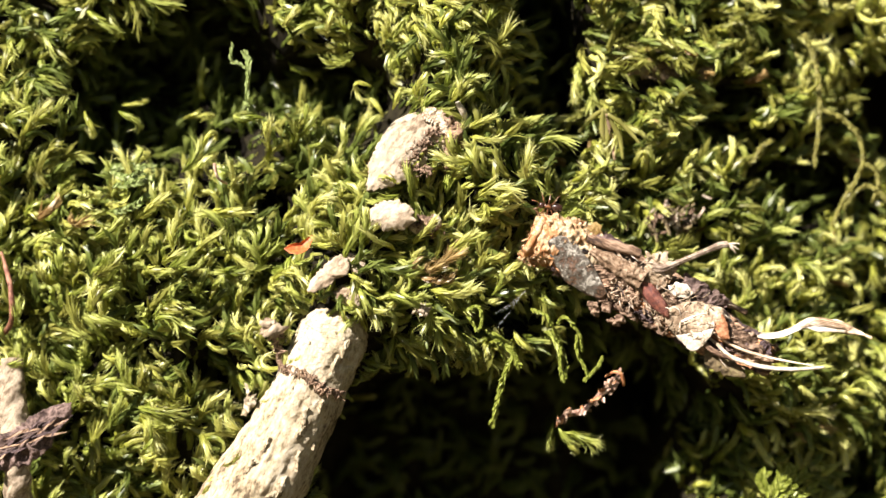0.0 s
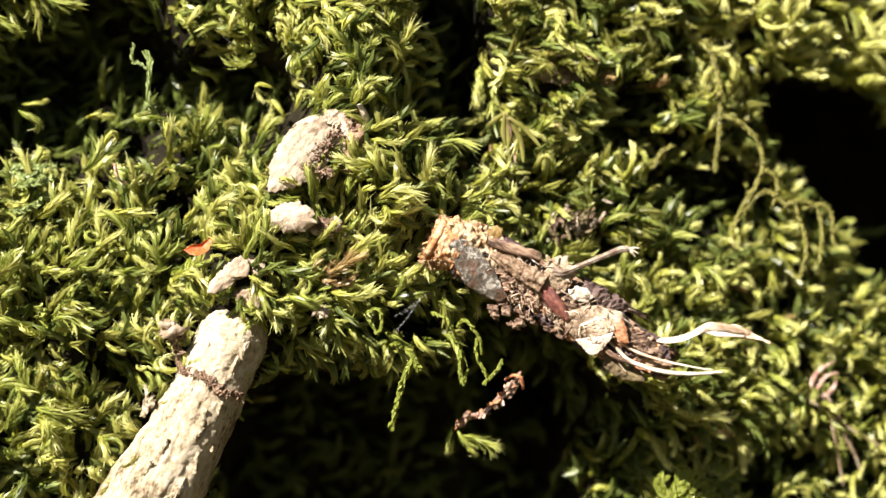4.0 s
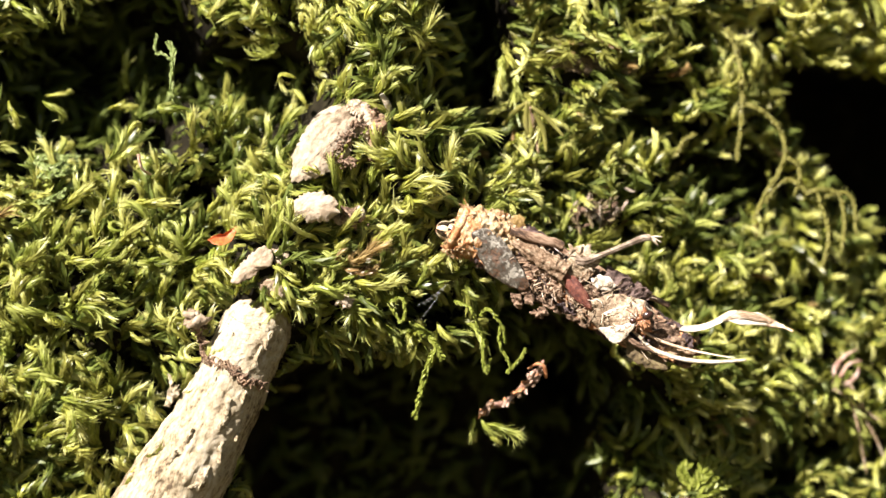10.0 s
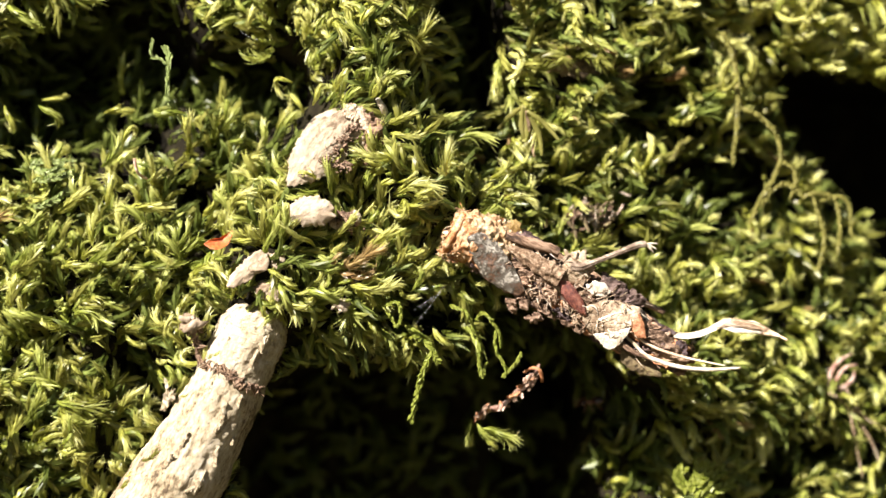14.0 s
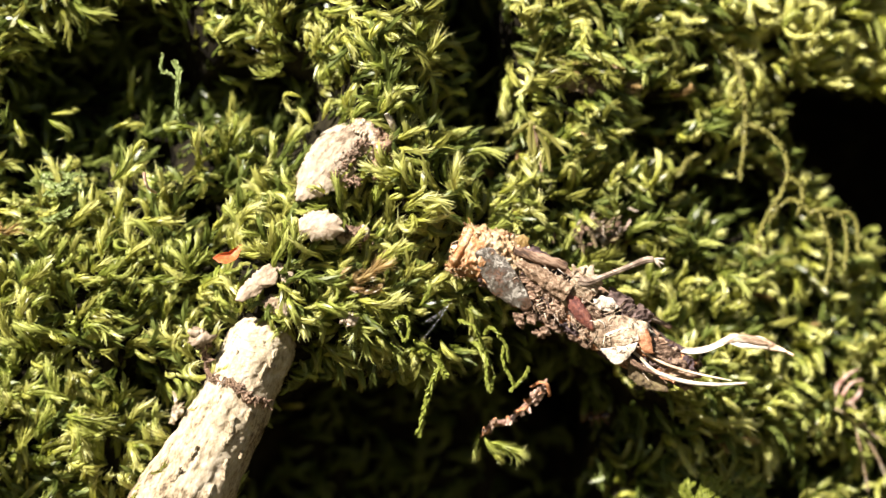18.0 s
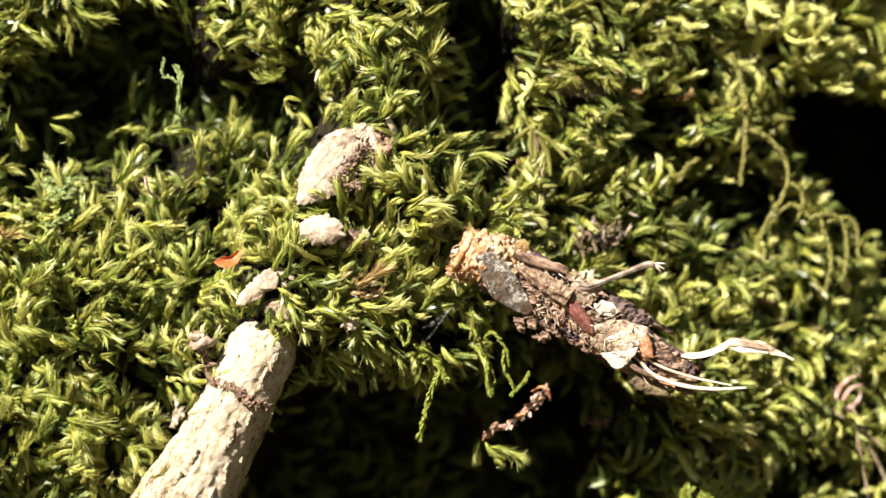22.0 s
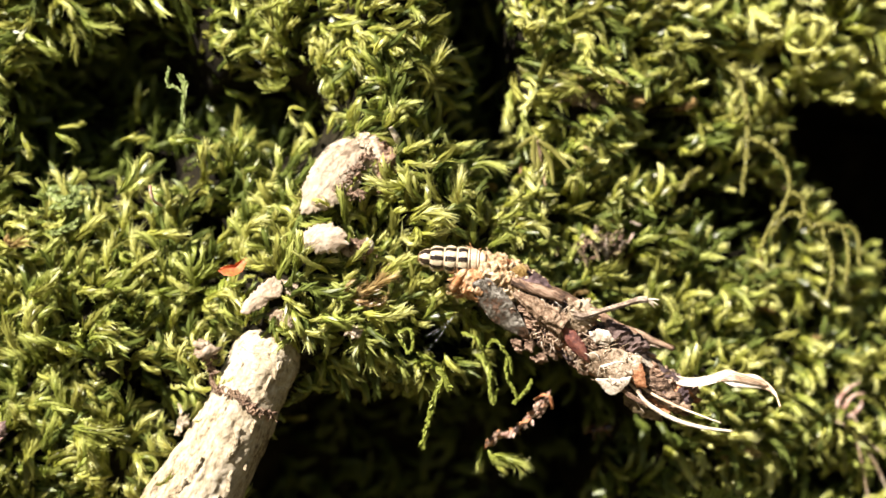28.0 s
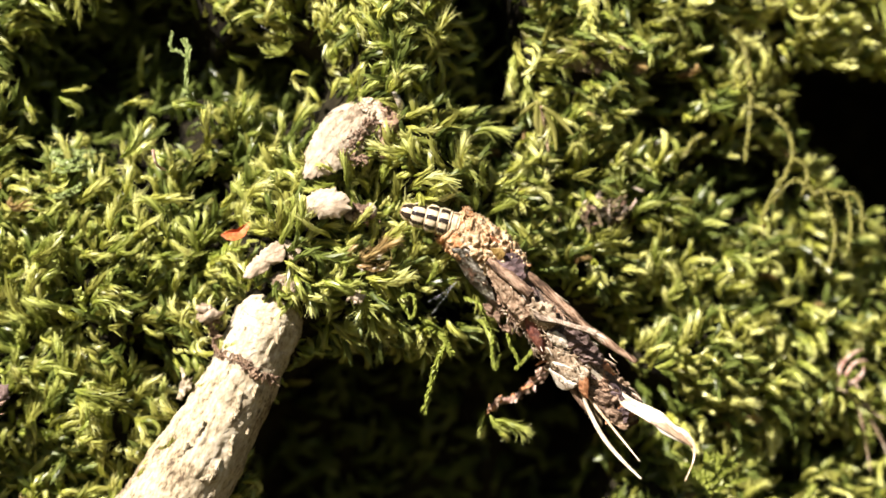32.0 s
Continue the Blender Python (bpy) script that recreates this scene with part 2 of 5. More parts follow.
larva_skin = striped("striped_larva_skin", (0.46, 0.38, 0.25), (0.016, 0.010, 0.007), 8, 0.0, 0.2)
larva_head = striped("striped_larva_head", (0.50, 0.40, 0.25), (0.022, 0.014, 0.009), 5, -0.25, 1.2)
larva_pale = material("pale_larva_skin", [(0.36, 0.26, 0.16), (0.50, 0.40, 0.27)], scale=900, fine=4000, rough=0.35, spec=0.5, bump=0.2, vary=0.05)


# ---------------------------------------------------------------- helpers for shapes
def spot(a, b, d=0.0):
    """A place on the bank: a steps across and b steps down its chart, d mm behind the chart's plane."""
    k = U * (1 + d / 1000 / FAR)
    return Vector(((a - 784) * k, d / 1000, Z0 + (441 - b) * k))


def mesh_np(name, verts, tris, mat, smooth=True, fresh=None):
    verts, tris = np.asarray(verts, np.float32), np.asarray(tris, np.int32)
    me = bpy.data.meshes.new(name)
    me.vertices.add(len(verts))
    me.vertices.foreach_set("co", verts.ravel())
    me.loops.add(tris.size)
    me.loops.foreach_set("vertex_index", tris.ravel())
    me.polygons.add(len(tris))
    me.polygons.foreach_set("loop_start", np.arange(len(tris), dtype=np.int32) * 3)
    me.polygons.foreach_set("use_smooth", np.full(len(tris), smooth))
    me.update(calc_edges=True)
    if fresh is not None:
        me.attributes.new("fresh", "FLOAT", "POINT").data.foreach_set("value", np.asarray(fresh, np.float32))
    me.materials.append(mat)
    return me


def child(name, me, parent, label="", m=None):
    ob = new(name, me)
    ob.parent = parent
    if m is not None:
        ob.matrix_basis = m
    if label:
        ob["label"] = label
    return ob


def grid_tris(rows, cols, wrap=False):
    out = []
    for i in range(rows - 1):
        for j in range(cols if wrap else cols - 1):
            a, b = i * cols + j, i * cols + (j + 1) % cols
            c, d = a + cols, b + cols
            out += [(a, b, d), (a, d, c)]
    return out


def glide(points, n):
    """n points along a smooth line through the given ones (any width of row)."""
    p = np.array(points, float)
    m = len(p)
    t = np.linspace(0, m - 1, n)
    i = np.minimum(t.astype(int), m - 2)
    f = (t - i)[:, None]
    p0, p1, p2, p3 = p[np.maximum(i - 1, 0)], p[i], p[i + 1], p[np.minimum(i + 2, m - 1)]
    return 0.5 * (2 * p1 + (p2 - p0) * f + (2 * p0 - 5 * p1 + 4 * p2 - p3) * f ** 2 + (3 * p1 - p0 - 3 * p2 + p3) * f ** 3)


def tube(name, points, radii, mat, n=24, sides=10, rough=0.0, flat=1.0, seed=0, freq=600.0, grooves=0.0, caps=True, peel=0.0):
    """A mesh along a smooth line, with a radius at each given point; uneven by noise, flattened, or grooved along its length."""
    line = glide(points, n)
    rad = glide([[r] for r in radii], n)[:, 0].clip(1e-6)
    tan = np.gradient(line, axis=0)
    tan /= np.linalg.norm(tan, axis=1)[:, None] + 1e-12
    ref = np.array([0.0, 1.0, 0.0])
    verts = []
    for i in range(n):
        s = np.cross(ref, tan[i])
        s /= np.linalg.norm(s) + 1e-9
        q = np.cross(tan[i], s)
        for j in range(sides):
            w = 2 * math.pi * j / sides
            way = s * math.cos(w) + q * math.sin(w) * flat
            r = rad[i]
            if rough or grooves:
                p = Vector(line[i] + way * r) * freq + Vector((seed * 7.3, 0, 0))
                r *= 1 + rough * noise.fractal(p, 1.0, 2.0, 4) + grooves * math.sin(w * 7 + seed)
            if peel:
                # an outer layer of bark that has come off in plates
                f = noise.fractal(Vector((i * 9.0 / n, 1.9 * math.cos(w), 1.9 * math.sin(w))) + Vector((seed, 0, 0)), 0.8, 2.1, 5)
                g = noise.fractal(Vector((i * 26.0 / n, 3.4 * math.cos(w), 3.4 * math.sin(w))) + Vector((0, seed, 0)), 0.8, 2.1, 4)
                r *= 1 + peel * (min(1.0, max(0.0, 0.5 + f * 9)) + 0.5 * min(1.0, max(0.0, 0.5 + g * 7)))
            verts.append(line[i] + way * r)
    tris = grid_tris(n, sides, True)
    if caps:
        verts += [line[0], line[-1]]
        k = n * sides
        for j in range(sides):
            tris.append((k, (j + 1) % sides, j))
            tris.append((k + 1, k - sides + j, k - sides + (j + 1) % sides))
    return mesh_np(name, verts, tris, mat)


def flake(name, length, width, thick, mat, seed=0, bend=0.0, curl=0.0, ragged=0.2, nx=7, ny=5, tip=0.6, relief=0.12):
    """A bent, ragged plate with two faces and a rim, along local x, its face towards -y."""
    rng = random.Random(seed)
    top, low = [], []
    ragA = [1 + rng.uniform(-ragged, ragged) for _ in range(nx)]
    ragB = [1 + rng.uniform(-ragged, ragged) for _ in range(nx)]
    for i in range(nx):
        u = i / (nx - 1)
        prof = math.sin(math.pi * min(1, max(0.0, 0.12 + u * 0.8))) ** tip
        for j in range(ny):
            v = j / (ny - 1) * 2 - 1
            hw = width / 2 * prof * (ragA[i] if v > 0 else ragB[i])
            x = (u - 0.5) * length + rng.uniform(-1, 1) * length * 0.02 + (0.06 * length * ragged * 3 * rng.uniform(-1, 1) if i in (0, nx - 1) else 0)
            z = v * hw
            y = bend * width * v * v + curl * length * (u - 0.5) ** 2 + rng.uniform(-1, 1) * relief * width * 0.5
            top.append((x, y - thick / 2, z))
            low.append((x, y + thick / 2, z))
    k = nx * ny
    tris = grid_tris(nx, ny)
    tris += [(k + c, k + b, k + a) for a, b, c in tris]
    ring = [i * ny for i in range(nx)] + [(nx - 1) * ny + j for j in range(1, ny)] + [i * ny + ny - 1 for i in range(nx - 2, -1, -1)] + list(range(ny - 2, 0, -1))
    for a, b in zip(ring, ring[1:] + ring[:1]):
        tris += [(a, b, k + b), (a, k + b, k + a)]
    return mesh_np(name, top + low, tris, mat, smooth=False)


def lump(name, radius, mat, seed=0, rough=0.4, stretch=(1, 1, 1), level=2):
    bm = bmesh.new()
    bmesh.ops.create_icosphere(bm, subdivisions=level, radius=radius)
    for v in bm.verts:
        k = 1 + rough * noise.fractal(v.co / radius * 1.3 + Vector((seed * 3.1, seed, 0)), 1.0, 2.0, 3)
        v.co = Vector((v.co.x * stretch[0], v.co.y * stretch[1], v.co.z * stretch[2])) * k
    me = bpy.data.meshes.new(name)
    bm.to_mesh(me)
    bm.free()
    for p in me.polygons:
        p.use_smooth = True
    me.materials.append(mat)
    return me


def patch(name, outline, place, mat, seed=0, bulge=4.0, thick=2.5, relief=1.5, fray=1.2, n=56, rings=9, fold=0.0):
    """A torn leaf piece with a front, a back and a rim: corners (u, v) of its outline, place(u, v, out) puts it in space."""
    p = np.array(outline, float)
    q = np.concatenate([p, p[:1]])
    run = np.concatenate([[0], np.cumsum(np.hypot(*np.diff(q, axis=0).T))])
    s = np.linspace(0, run[-1], n, endpoint=False)
    rim = np.stack([np.interp(s, run, q[:, 0]), np.interp(s, run, q[:, 1])], 1)
    mid = rim.mean(0)
    away = rim - mid
    away /= np.linalg.norm(away, axis=1)[:, None] + 1e-9
    torn = away * np.array([[2.2 * fray * noise.fractal(Vector((u * 0.16, v * 0.16, seed * 1.7)), 1.0, 2.0, 3)] for u, v in rim])
    front, back = [], []
    for k in range(rings):
        w = 1 - k / rings
        for i in range(n):
            u, v = mid + (rim[i] - mid) * w + torn[i] * w ** 6
            out = bulge * (1 - w * w) + relief * noise.fractal(Vector((u * 0.035, v * 0.035, seed)), 0.8, 2.1, 5) + fold * abs((u - mid[0]) * 0.5 - (v - mid[1]) * 0.8)
            front.append(place(u, v, out))
            back.append(place(u, v, out - thick))
    front.append(place(mid[0], mid[1], bulge))
    back.append(place(mid[0], mid[1], bulge - thick))
    m = rings * n
    tris = grid_tris(rings, n, True) + [(m, m - n + i, m - n + (i + 1) % n) for i in range(n)]
    tris += [(m + 1 + c, m + 1 + b, m + 1 + a) for a, b, c in tris]
    for i in range(n):
        j = (i + 1) % n
        tris += [(j, i, m + 1 + i), (j, m + 1 + i, m + 1 + j)]
    return mesh_np(name, front + back, tris, mat)


def blade(name, points, widths, thicks, turns, mat, n=70, sides=20, seed=0, grooves=0.0):
    """A twisted blade along x: half widths, half thicknesses and the turn of its width from z towards -y at each point."""
    line, par = glide(points, n), glide(list(zip(widths, thicks, turns)), n)
    verts = []
    for i in range(n):
        w, h, t = par[i]
        t = radians(t)
        for j in range(sides):
            q = 2 * math.pi * j / sides
            k = 1 + grooves * math.sin(q * 9 + 2 * math.sin(i * 0.11 + seed)) + 0.05 * noise.noise(Vector((i * 0.35, q * 2, seed)))
            x, y = w * math.cos(q), h * math.sin(q) * k
            verts.append(line[i] + np.array([0, -x * math.sin(t) - y * math.cos(t), x * math.cos(t) - y * math.sin(t)]))
    verts += [line[0], line[-1]]
    k = n * sides
    tris = grid_tris(n, sides, True)
    for j in range(sides):
        tris += [(k, (j + 1) % sides, j), (k + 1, k - sides + j, k - sides + (j + 1) % sides)]
    return mesh_np(name, verts, tris, mat)


# ---------------------------------------------------------------- the bank
RIDGE = np.array([(655, -150), (650, 60), (640, 190), (575, 290), (520, 400), (450, 520), (390, 690), (305, 882), (190, 1120)], float)
LIP = np.array([(1290, 60), (1310, 150), (1345, 205), (1375, 300), (1470, 345), (1518, 400), (1560, 470), (1640, 560)], float)


def near(a, b, line):
    """The distance from (a, b) to a broken line."""
    best = np.full(np.shape(a), 1e9)
    for (x0, y0), (x1, y1) in zip(line[:-1], line[1:]):
        t = (((a - x0) * (x1 - x0) + (b - y0) * (y1 - y0)) / ((x1 - x0) ** 2 + (y1 - y0) ** 2)).clip(0, 1)
        best = np.minimum(best, np.hypot(a - x0 - t * (x1 - x0), b - y0 - t * (y1 - y0)))
    return best


def step(e0, e1, x):
    t = ((x - e0) / (e1 - e0)).clip(0, 1)
    return t * t * (3 - 2 * t)


def bump(a, b, ca, cb, ra, rb):
    return np.exp(-((a - ca) / ra) ** 2 - ((b - cb) / rb) ** 2)


def wavy(a, b, s, seed):
    return np.array([noise.fractal(Vector((x / s, y / s, seed)), 1.0, 2.0, 3) for x, y in zip(np.ravel(a), np.ravel(b))]).reshape(np.shape(a))


def hole(a, b):
    """1 inside the dark gap beyond the bank's edge, 0 on the bank."""
    edge = np.interp(b, LIP[:, 1], LIP[:, 0])
    top = np.interp(a, [1280, 1400, 1480, 1600], [78, 104, 126, 142])
    return step(-15, 55, a - edge) * step(0, 60, b - top) * (1 - step(420, 560, b))


def cavity(a, b):
    low = np.interp(a, [330, 440, 520, 620, 800, 900, 1010, 1100, 1180], [1300, 716, 654, 628, 618, 576, 640, 760, 1000])
    return step(-10, 26, b - low) * step(360, 440, a + (b - 700) * 0.55) * (1 - step(985, 1080, a))


# shaded gaps in the mat, some put in for the case's shadow: a, b, half width, half height
GAPS = [(200, 60, 75, 85), (150, 135, 90, 45), (50, 125, 60, 40), (255, 110, 38, 60), (425, 150, 80, 45), (490, 180, 45, 55), (240, 262, 60, 34), (20, 300, 40, 30),
        (115, 640, 26, 28), (232, 685, 32, 52), (300, 700, 30, 40), (130, 872, 30, 18), (100, 215, 80, 50), (340, 372, 24, 24), (382, 562, 20, 30), (815, 60, 50, 150)]
GAPS += [(1125, 255, 64, 36), (1225, 335, 40, 40), (1300, 320, 40, 40), (1110, 735, 44, 40), (1235, 797, 40, 18), (1110, 440, 40, 20),
         (1040, 690, 60, 50), (440, 640, 20, 30), (1400, 510, 30, 24)]
# these lie under the case and stand for its shadow on the moss
GAPS += [(705, 548, 40, 24), (765, 545, 46, 28), (880, 540, 60, 34)]
GAPS += [(55, 250, 66, 46), (160, 225, 66, 50), (110, 60, 50, 40), (290, 150, 55, 80), (410, 170, 90, 50), (240, 30, 60, 60), (450, 225, 30, 30), (150, 300, 30, 40)]
# the first two also stand for the case's shadow
GAPS += [(930, 600, 80, 50), (1010, 640, 60, 50), (1250, 110, 40, 30), (1150, 180, 40, 24), (90, 70, 70, 50), (30, 180, 40, 40), (1450, 800, 60, 34), (830, 180, 45, 70), (848, 285, 34, 45), (1260, 372, 36, 28), (1215, 250, 30, 24), (1330, 60, 30, 30), (868, 200, 36, 60), (1200, 60, 34, 24), (1345, 830, 40, 40), (1120, 590, 40, 30)]
gap_rows = np.array(GAPS, float)


def gap(a, b):
    q = ((a[..., None] - gap_rows[:, 0]) / gap_rows[:, 2]) ** 2 + ((b[..., None] - gap_rows[:, 1]) / gap_rows[:, 3]) ** 2
    return np.exp(-(q * 0.75) ** 2).max(-1)


def depth(a, b):
    """mm behind the chart's plane."""
    a, b = np.asarray(a, float), np.asarray(b, float)
    y = 3.0 + 0 * a
    y += 8 * bump(a, b, 205, 90, 120, 120) + 6 * bump(a, b, 460, 165, 95, 80) + 4 * bump(a, b, 70, 130, 90, 60)
    y += 13 * np.exp(-((a - 815 - 0.05 * b) / 44) ** 2) * (1 - step(185, 265, b))
    y -= 5.5 * np.exp(-(near(a, b, RIDGE) / 80) ** 2)
    y -= 5.6 * bump(a, b, 690, 520, 190, 110)
    y -= 3.0 * bump(a, b, 130, 560, 230, 260)
    y += 28 * cavity(a, b)
    y += 3 * step(860, 960, a) + (20 - 7 * step(480, 620, b)) * step(950, 1750, a)
    y -= 6 * bump(a, b, 722, 290, 46, 76) + 3 * bump(a, b, 790, 335, 80, 40) + 3 * bump(a, b, 1190, 650, 110, 50)
    # first term: a hollow put in for the shadow under the case
    y += 4 * bump(a, b, 970, 600, 80, 50) + 6 * bump(a, b, 1070, 830, 100, 80)
    y += 45 * hole(a, b)
    y -= 4 * step(1290, 1380, a) * (1 - step(120, 220, b))
    y -= 2.8 * bump(a, b, 735, 370, 105, 60)
    y += 2.0 * bump(a, b, 750, 412, 70, 20)
    y += 10 * gap(a, b)
    y += 1.6 * wavy(a, b, 130, 3.7)
    return y


def spread_out(lo, hi, mid0, mid1, fine_step):
    """Coordinates that are close together in the middle and grow apart outwards."""
    mid = np.arange(mid0, mid1 + 1, fine_step, float)
    left = mid0 - np.cumsum(fine_step * 1.35 ** np.arange(1, 24))
    right = mid1 + np.cumsum(fine_step * 1.35 ** np.arange(1, 24))
    return np.concatenate([left[left > lo][::-1], mid, right[right < hi]])


AA = spread_out(-24000, 24000, -320, 1860, 14)
BB = np.concatenate([spread_out(-9000, 6700, -260, 1140, 14), [441 + Z0 / U + 100]])
ga, gb = np.meshgrid(AA, BB)
gd = depth(ga.clip(-900, 2300), gb.clip(-700, 1500))
gd = gd + 0.012 * (-700 - gb).clip(0, None) + 0.004 * (np.abs(ga - 784) - 1500).clip(0, None) * 1.0
pts = np.stack([(ga - 784) * U * (1 + np.where(np.abs(ga - 784) < 1500, gd, 0) / 285), gd / 1000, Z0 + (441 - gb) * U * (1 + np.where((gb > -700) & (gb < 1600), gd, 0) / 285)], -1)
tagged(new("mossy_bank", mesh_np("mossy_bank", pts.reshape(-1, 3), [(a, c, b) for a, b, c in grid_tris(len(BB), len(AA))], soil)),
       "steep dark soil bank under a thick mat of moss, darkened further for shade", "bank", kind="structure")
bm = bmesh.new()
for x, y in ((-60, -60), (60, -60), (60, 60), (-60, 60)):
    bm.verts.new((x, y, 0))
bm.faces.new(bm.verts)
me = bpy.data.meshes.new("ground")
bm.to_mesh(me)
bm.free()
me.materials.append(litter)
tagged(new("ground", me), "flat woodland ground with brown leaf litter", "ground", kind="structure")


# ---------------------------------------------------------------- moss
def shoot(seed, length=1.0, leaves=34, leaf=0.34, width=0.055, spread=38.0, lean=70.0, falcate=0.5, taper=0.5, recurve=0.0, reach=0.92):
    """One leafy shoot, a unit long: it rises along z and bends over towards x; narrow curved leaves in a spiral, swept towards the tip."""
    rng = np.random.RandomState(seed)
    t = np.linspace(0, 1, 24)
    ang = np.radians(12 + lean * t ** 1.2)
    p = np.zeros((24, 3))
    p[1:, 0] = np.cumsum(np.sin(ang[:-1])) / 23
    p[1:, 2] = np.cumsum(np.cos(ang[:-1])) / 23
    wob = rng.uniform(-0.12, 0.12)
    p[:, 1] = wob * t ** 2
    tan = np.gradient(p, axis=0)
    tan /= np.linalg.norm(tan, axis=1)[:, None]
    V, F = [], []
    for i in range(leaves):
        u = 0.06 + reach * (i / (leaves - 1)) ** 0.85
        k = u * 23
        i0 = min(22, int(k))
        base = p[i0] + (p[i0 + 1] - p[i0]) * (k - i0)
        d = tan[i0]
        phi = i * 2.39996 + rng.uniform(-0.4, 0.4)
        e1 = np.cross(d, (0, 1, 0))
        e1 /= np.linalg.norm(e1) + 1e-9
        e2 = np.cross(d, e1)
        rad = e1 * math.cos(phi) + e2 * math.sin(phi)
        sp = math.radians(spread * rng.uniform(0.4, 1.5))
        way = d * math.cos(sp) + rad * math.sin(sp)
        side = np.cross(way, rad)
        side /= np.linalg.norm(side) + 1e-9
        side = side * math.cos(0.5) + rad * math.sin(0.5) * rng.choice([-1, 1])
        L = leaf * rng.uniform(0.62, 1.15) * (1 - taper * abs(u - 0.45))
        w = width * rng.uniform(0.8, 1.2)
        # each leaf is an arc that curls over to the shoot's inner side
        beta = falcate * rng.uniform(0.7, 1.25)
        hook = np.cross((0, 1, 0), d) + np.array([0, rng.uniform(-0.35, 0.35), 0]) + rad * recurve
        hook -= way * (hook @ way)
        hook /= np.linalg.norm(hook) + 1e-9
        n0 = len(V)
        for s, ww in ((0.0, 0.6), (0.38, 1.0), (0.72, 0.62), (1.0, 0.0)):
            c = base + L / beta * (way * math.sin(beta * s) + hook * (1 - math.cos(beta * s)))
            if ww:
                V += [c - side * w * ww / 2, c + side * w * ww / 2]
            else:
                V.append(c)
        for q in (0, 2):
            F += [(n0 + q, n0 + q + 1, n0 + q + 3), (n0 + q, n0 + q + 3, n0 + q + 2)]
        F.append((n0 + 4, n0 + 5, n0 + 6))
    n0 = len(V)
    for i in range(0, 24, 4):
        for q in ((0.008, 0, 0), (-0.004, 0.007, 0), (-0.004, -0.007, 0)):
            V.append(p[i] + np.array(q))
    F += [(n0 + a, n0 + b, n0 + c) for a, b, c in grid_tris(6, 3, True)]
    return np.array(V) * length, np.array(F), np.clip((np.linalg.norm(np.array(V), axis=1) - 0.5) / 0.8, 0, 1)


def rope(seed, leaves=66, leaf=0.36, width=0.042, fat=0.085, lean=90.0, brush=0.5, taper=0.45, flat=0.75):
    """One shoot, a unit long, whose leaves lie close along the stem like the strands of a rope and part at its end like a brush."""
    rng = np.random.RandomState(seed)
    N = 60
    t = np.linspace(0, 1.5, N)
    ang = np.radians(10 + lean * t ** 1.15)
    p = np.zeros((N, 3))
    p[1:, 0] = np.cumsum(np.sin(ang[:-1])) * t[1]
    p[1:, 2] = np.cumsum(np.cos(ang[:-1])) * t[1]
    p[:, 1] = rng.uniform(-0.35, 0.35) * t ** 2 + rng.uniform(-0.05, 0.05) * np.sin(t * 7)
    tan = np.gradient(p, axis=0)
    tan /= np.linalg.norm(tan, axis=1)[:, None]
    V, F, A = [], [], []
    for i in range(leaves):
        u = 0.03 + 0.80 * (i / (leaves - 1)) ** 0.9
        phi = i * 2.39996 + rng.uniform(-0.35, 0.35)
        L = leaf * rng.uniform(0.7, 1.2)
        w = width * rng.uniform(0.7, 1.25)
        part = brush * rng.uniform(0.0, 1.0) * (0.28 + 0.72 * u ** 1.2) + (0.7 if rng.rand() < 0.045 else 0.0)
        twist = rng.uniform(-0.4, 0.4)
        swirl = rng.uniform(-0.35, 0.35)
        n0 = len(V)
        for s, ww in ((0.0, 0.8), (0.55, 1.0), (1.0, 0.0)):
            v = min(1.49, u + L * s)
            k = v / 1.5 * (N - 1)
            i0 = min(N - 2, int(k))
            c, d = p[i0] + (p[i0 + 1] - p[i0]) * (k - i0), tan[i0]
            e1 = np.cross(d, (0, 1, 0))
            e1 /= np.linalg.norm(e1) + 1e-9
            e2 = np.cross(d, e1)
            q = phi + swirl * s
            rad = e1 * math.cos(q) * flat + e2 * math.sin(q)
            R = fat * (0.3 + 0.7 * math.sin(min(1.0, s * 1.5) * 1.5708)) * max(0.25, 1 - taper * v) + part * L * s * s * 0.8
            c = c + rad * R
            side = -e1 * math.sin(q + twist) + e2 * math.cos(q + twist)
            if ww:
                V += [c - side * w * ww / 2, c + side * w * ww / 2]
                A += [v, v]
            else:
                V.append(c)
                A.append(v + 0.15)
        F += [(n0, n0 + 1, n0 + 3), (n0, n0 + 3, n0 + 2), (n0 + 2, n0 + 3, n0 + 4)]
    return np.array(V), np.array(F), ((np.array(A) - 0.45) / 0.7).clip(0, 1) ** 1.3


PLUME = [shoot(10 + i, leaves=50, leaf=0.48, width=0.05, spread=22, lean=60 + 19 * i, falcate=1.8, recurve=-0.25, reach=0.78, taper=0.3) for i in range(9)]
ROPE = [rope(300 + i, lean=55 + 16 * i, brush=0.4 + 0.12 * (i % 5), fat=0.06 + 0.014 * (i % 4), leaf=0.32 + 0.05 * (i % 3), leaves=74) for i in range(12)]
HOOK = [rope(330 + i, lean=190 + 22 * i, brush=0.3, fat=0.075, leaf=0.46) for i in range(5)]
FAN = [rope(350 + i, lean=80 + 24 * i, brush=0.9 + 0.25 * (i % 3), fat=0.08, leaf=0.44, leaves=72, width=0.032) for i in range(7)]
CATKIN = [rope(370 + i, lean=30 + 26 * i, brush=0.14, fat=0.09, leaf=0.28, width=0.085, leaves=60, taper=0.35) for i in range(7)]
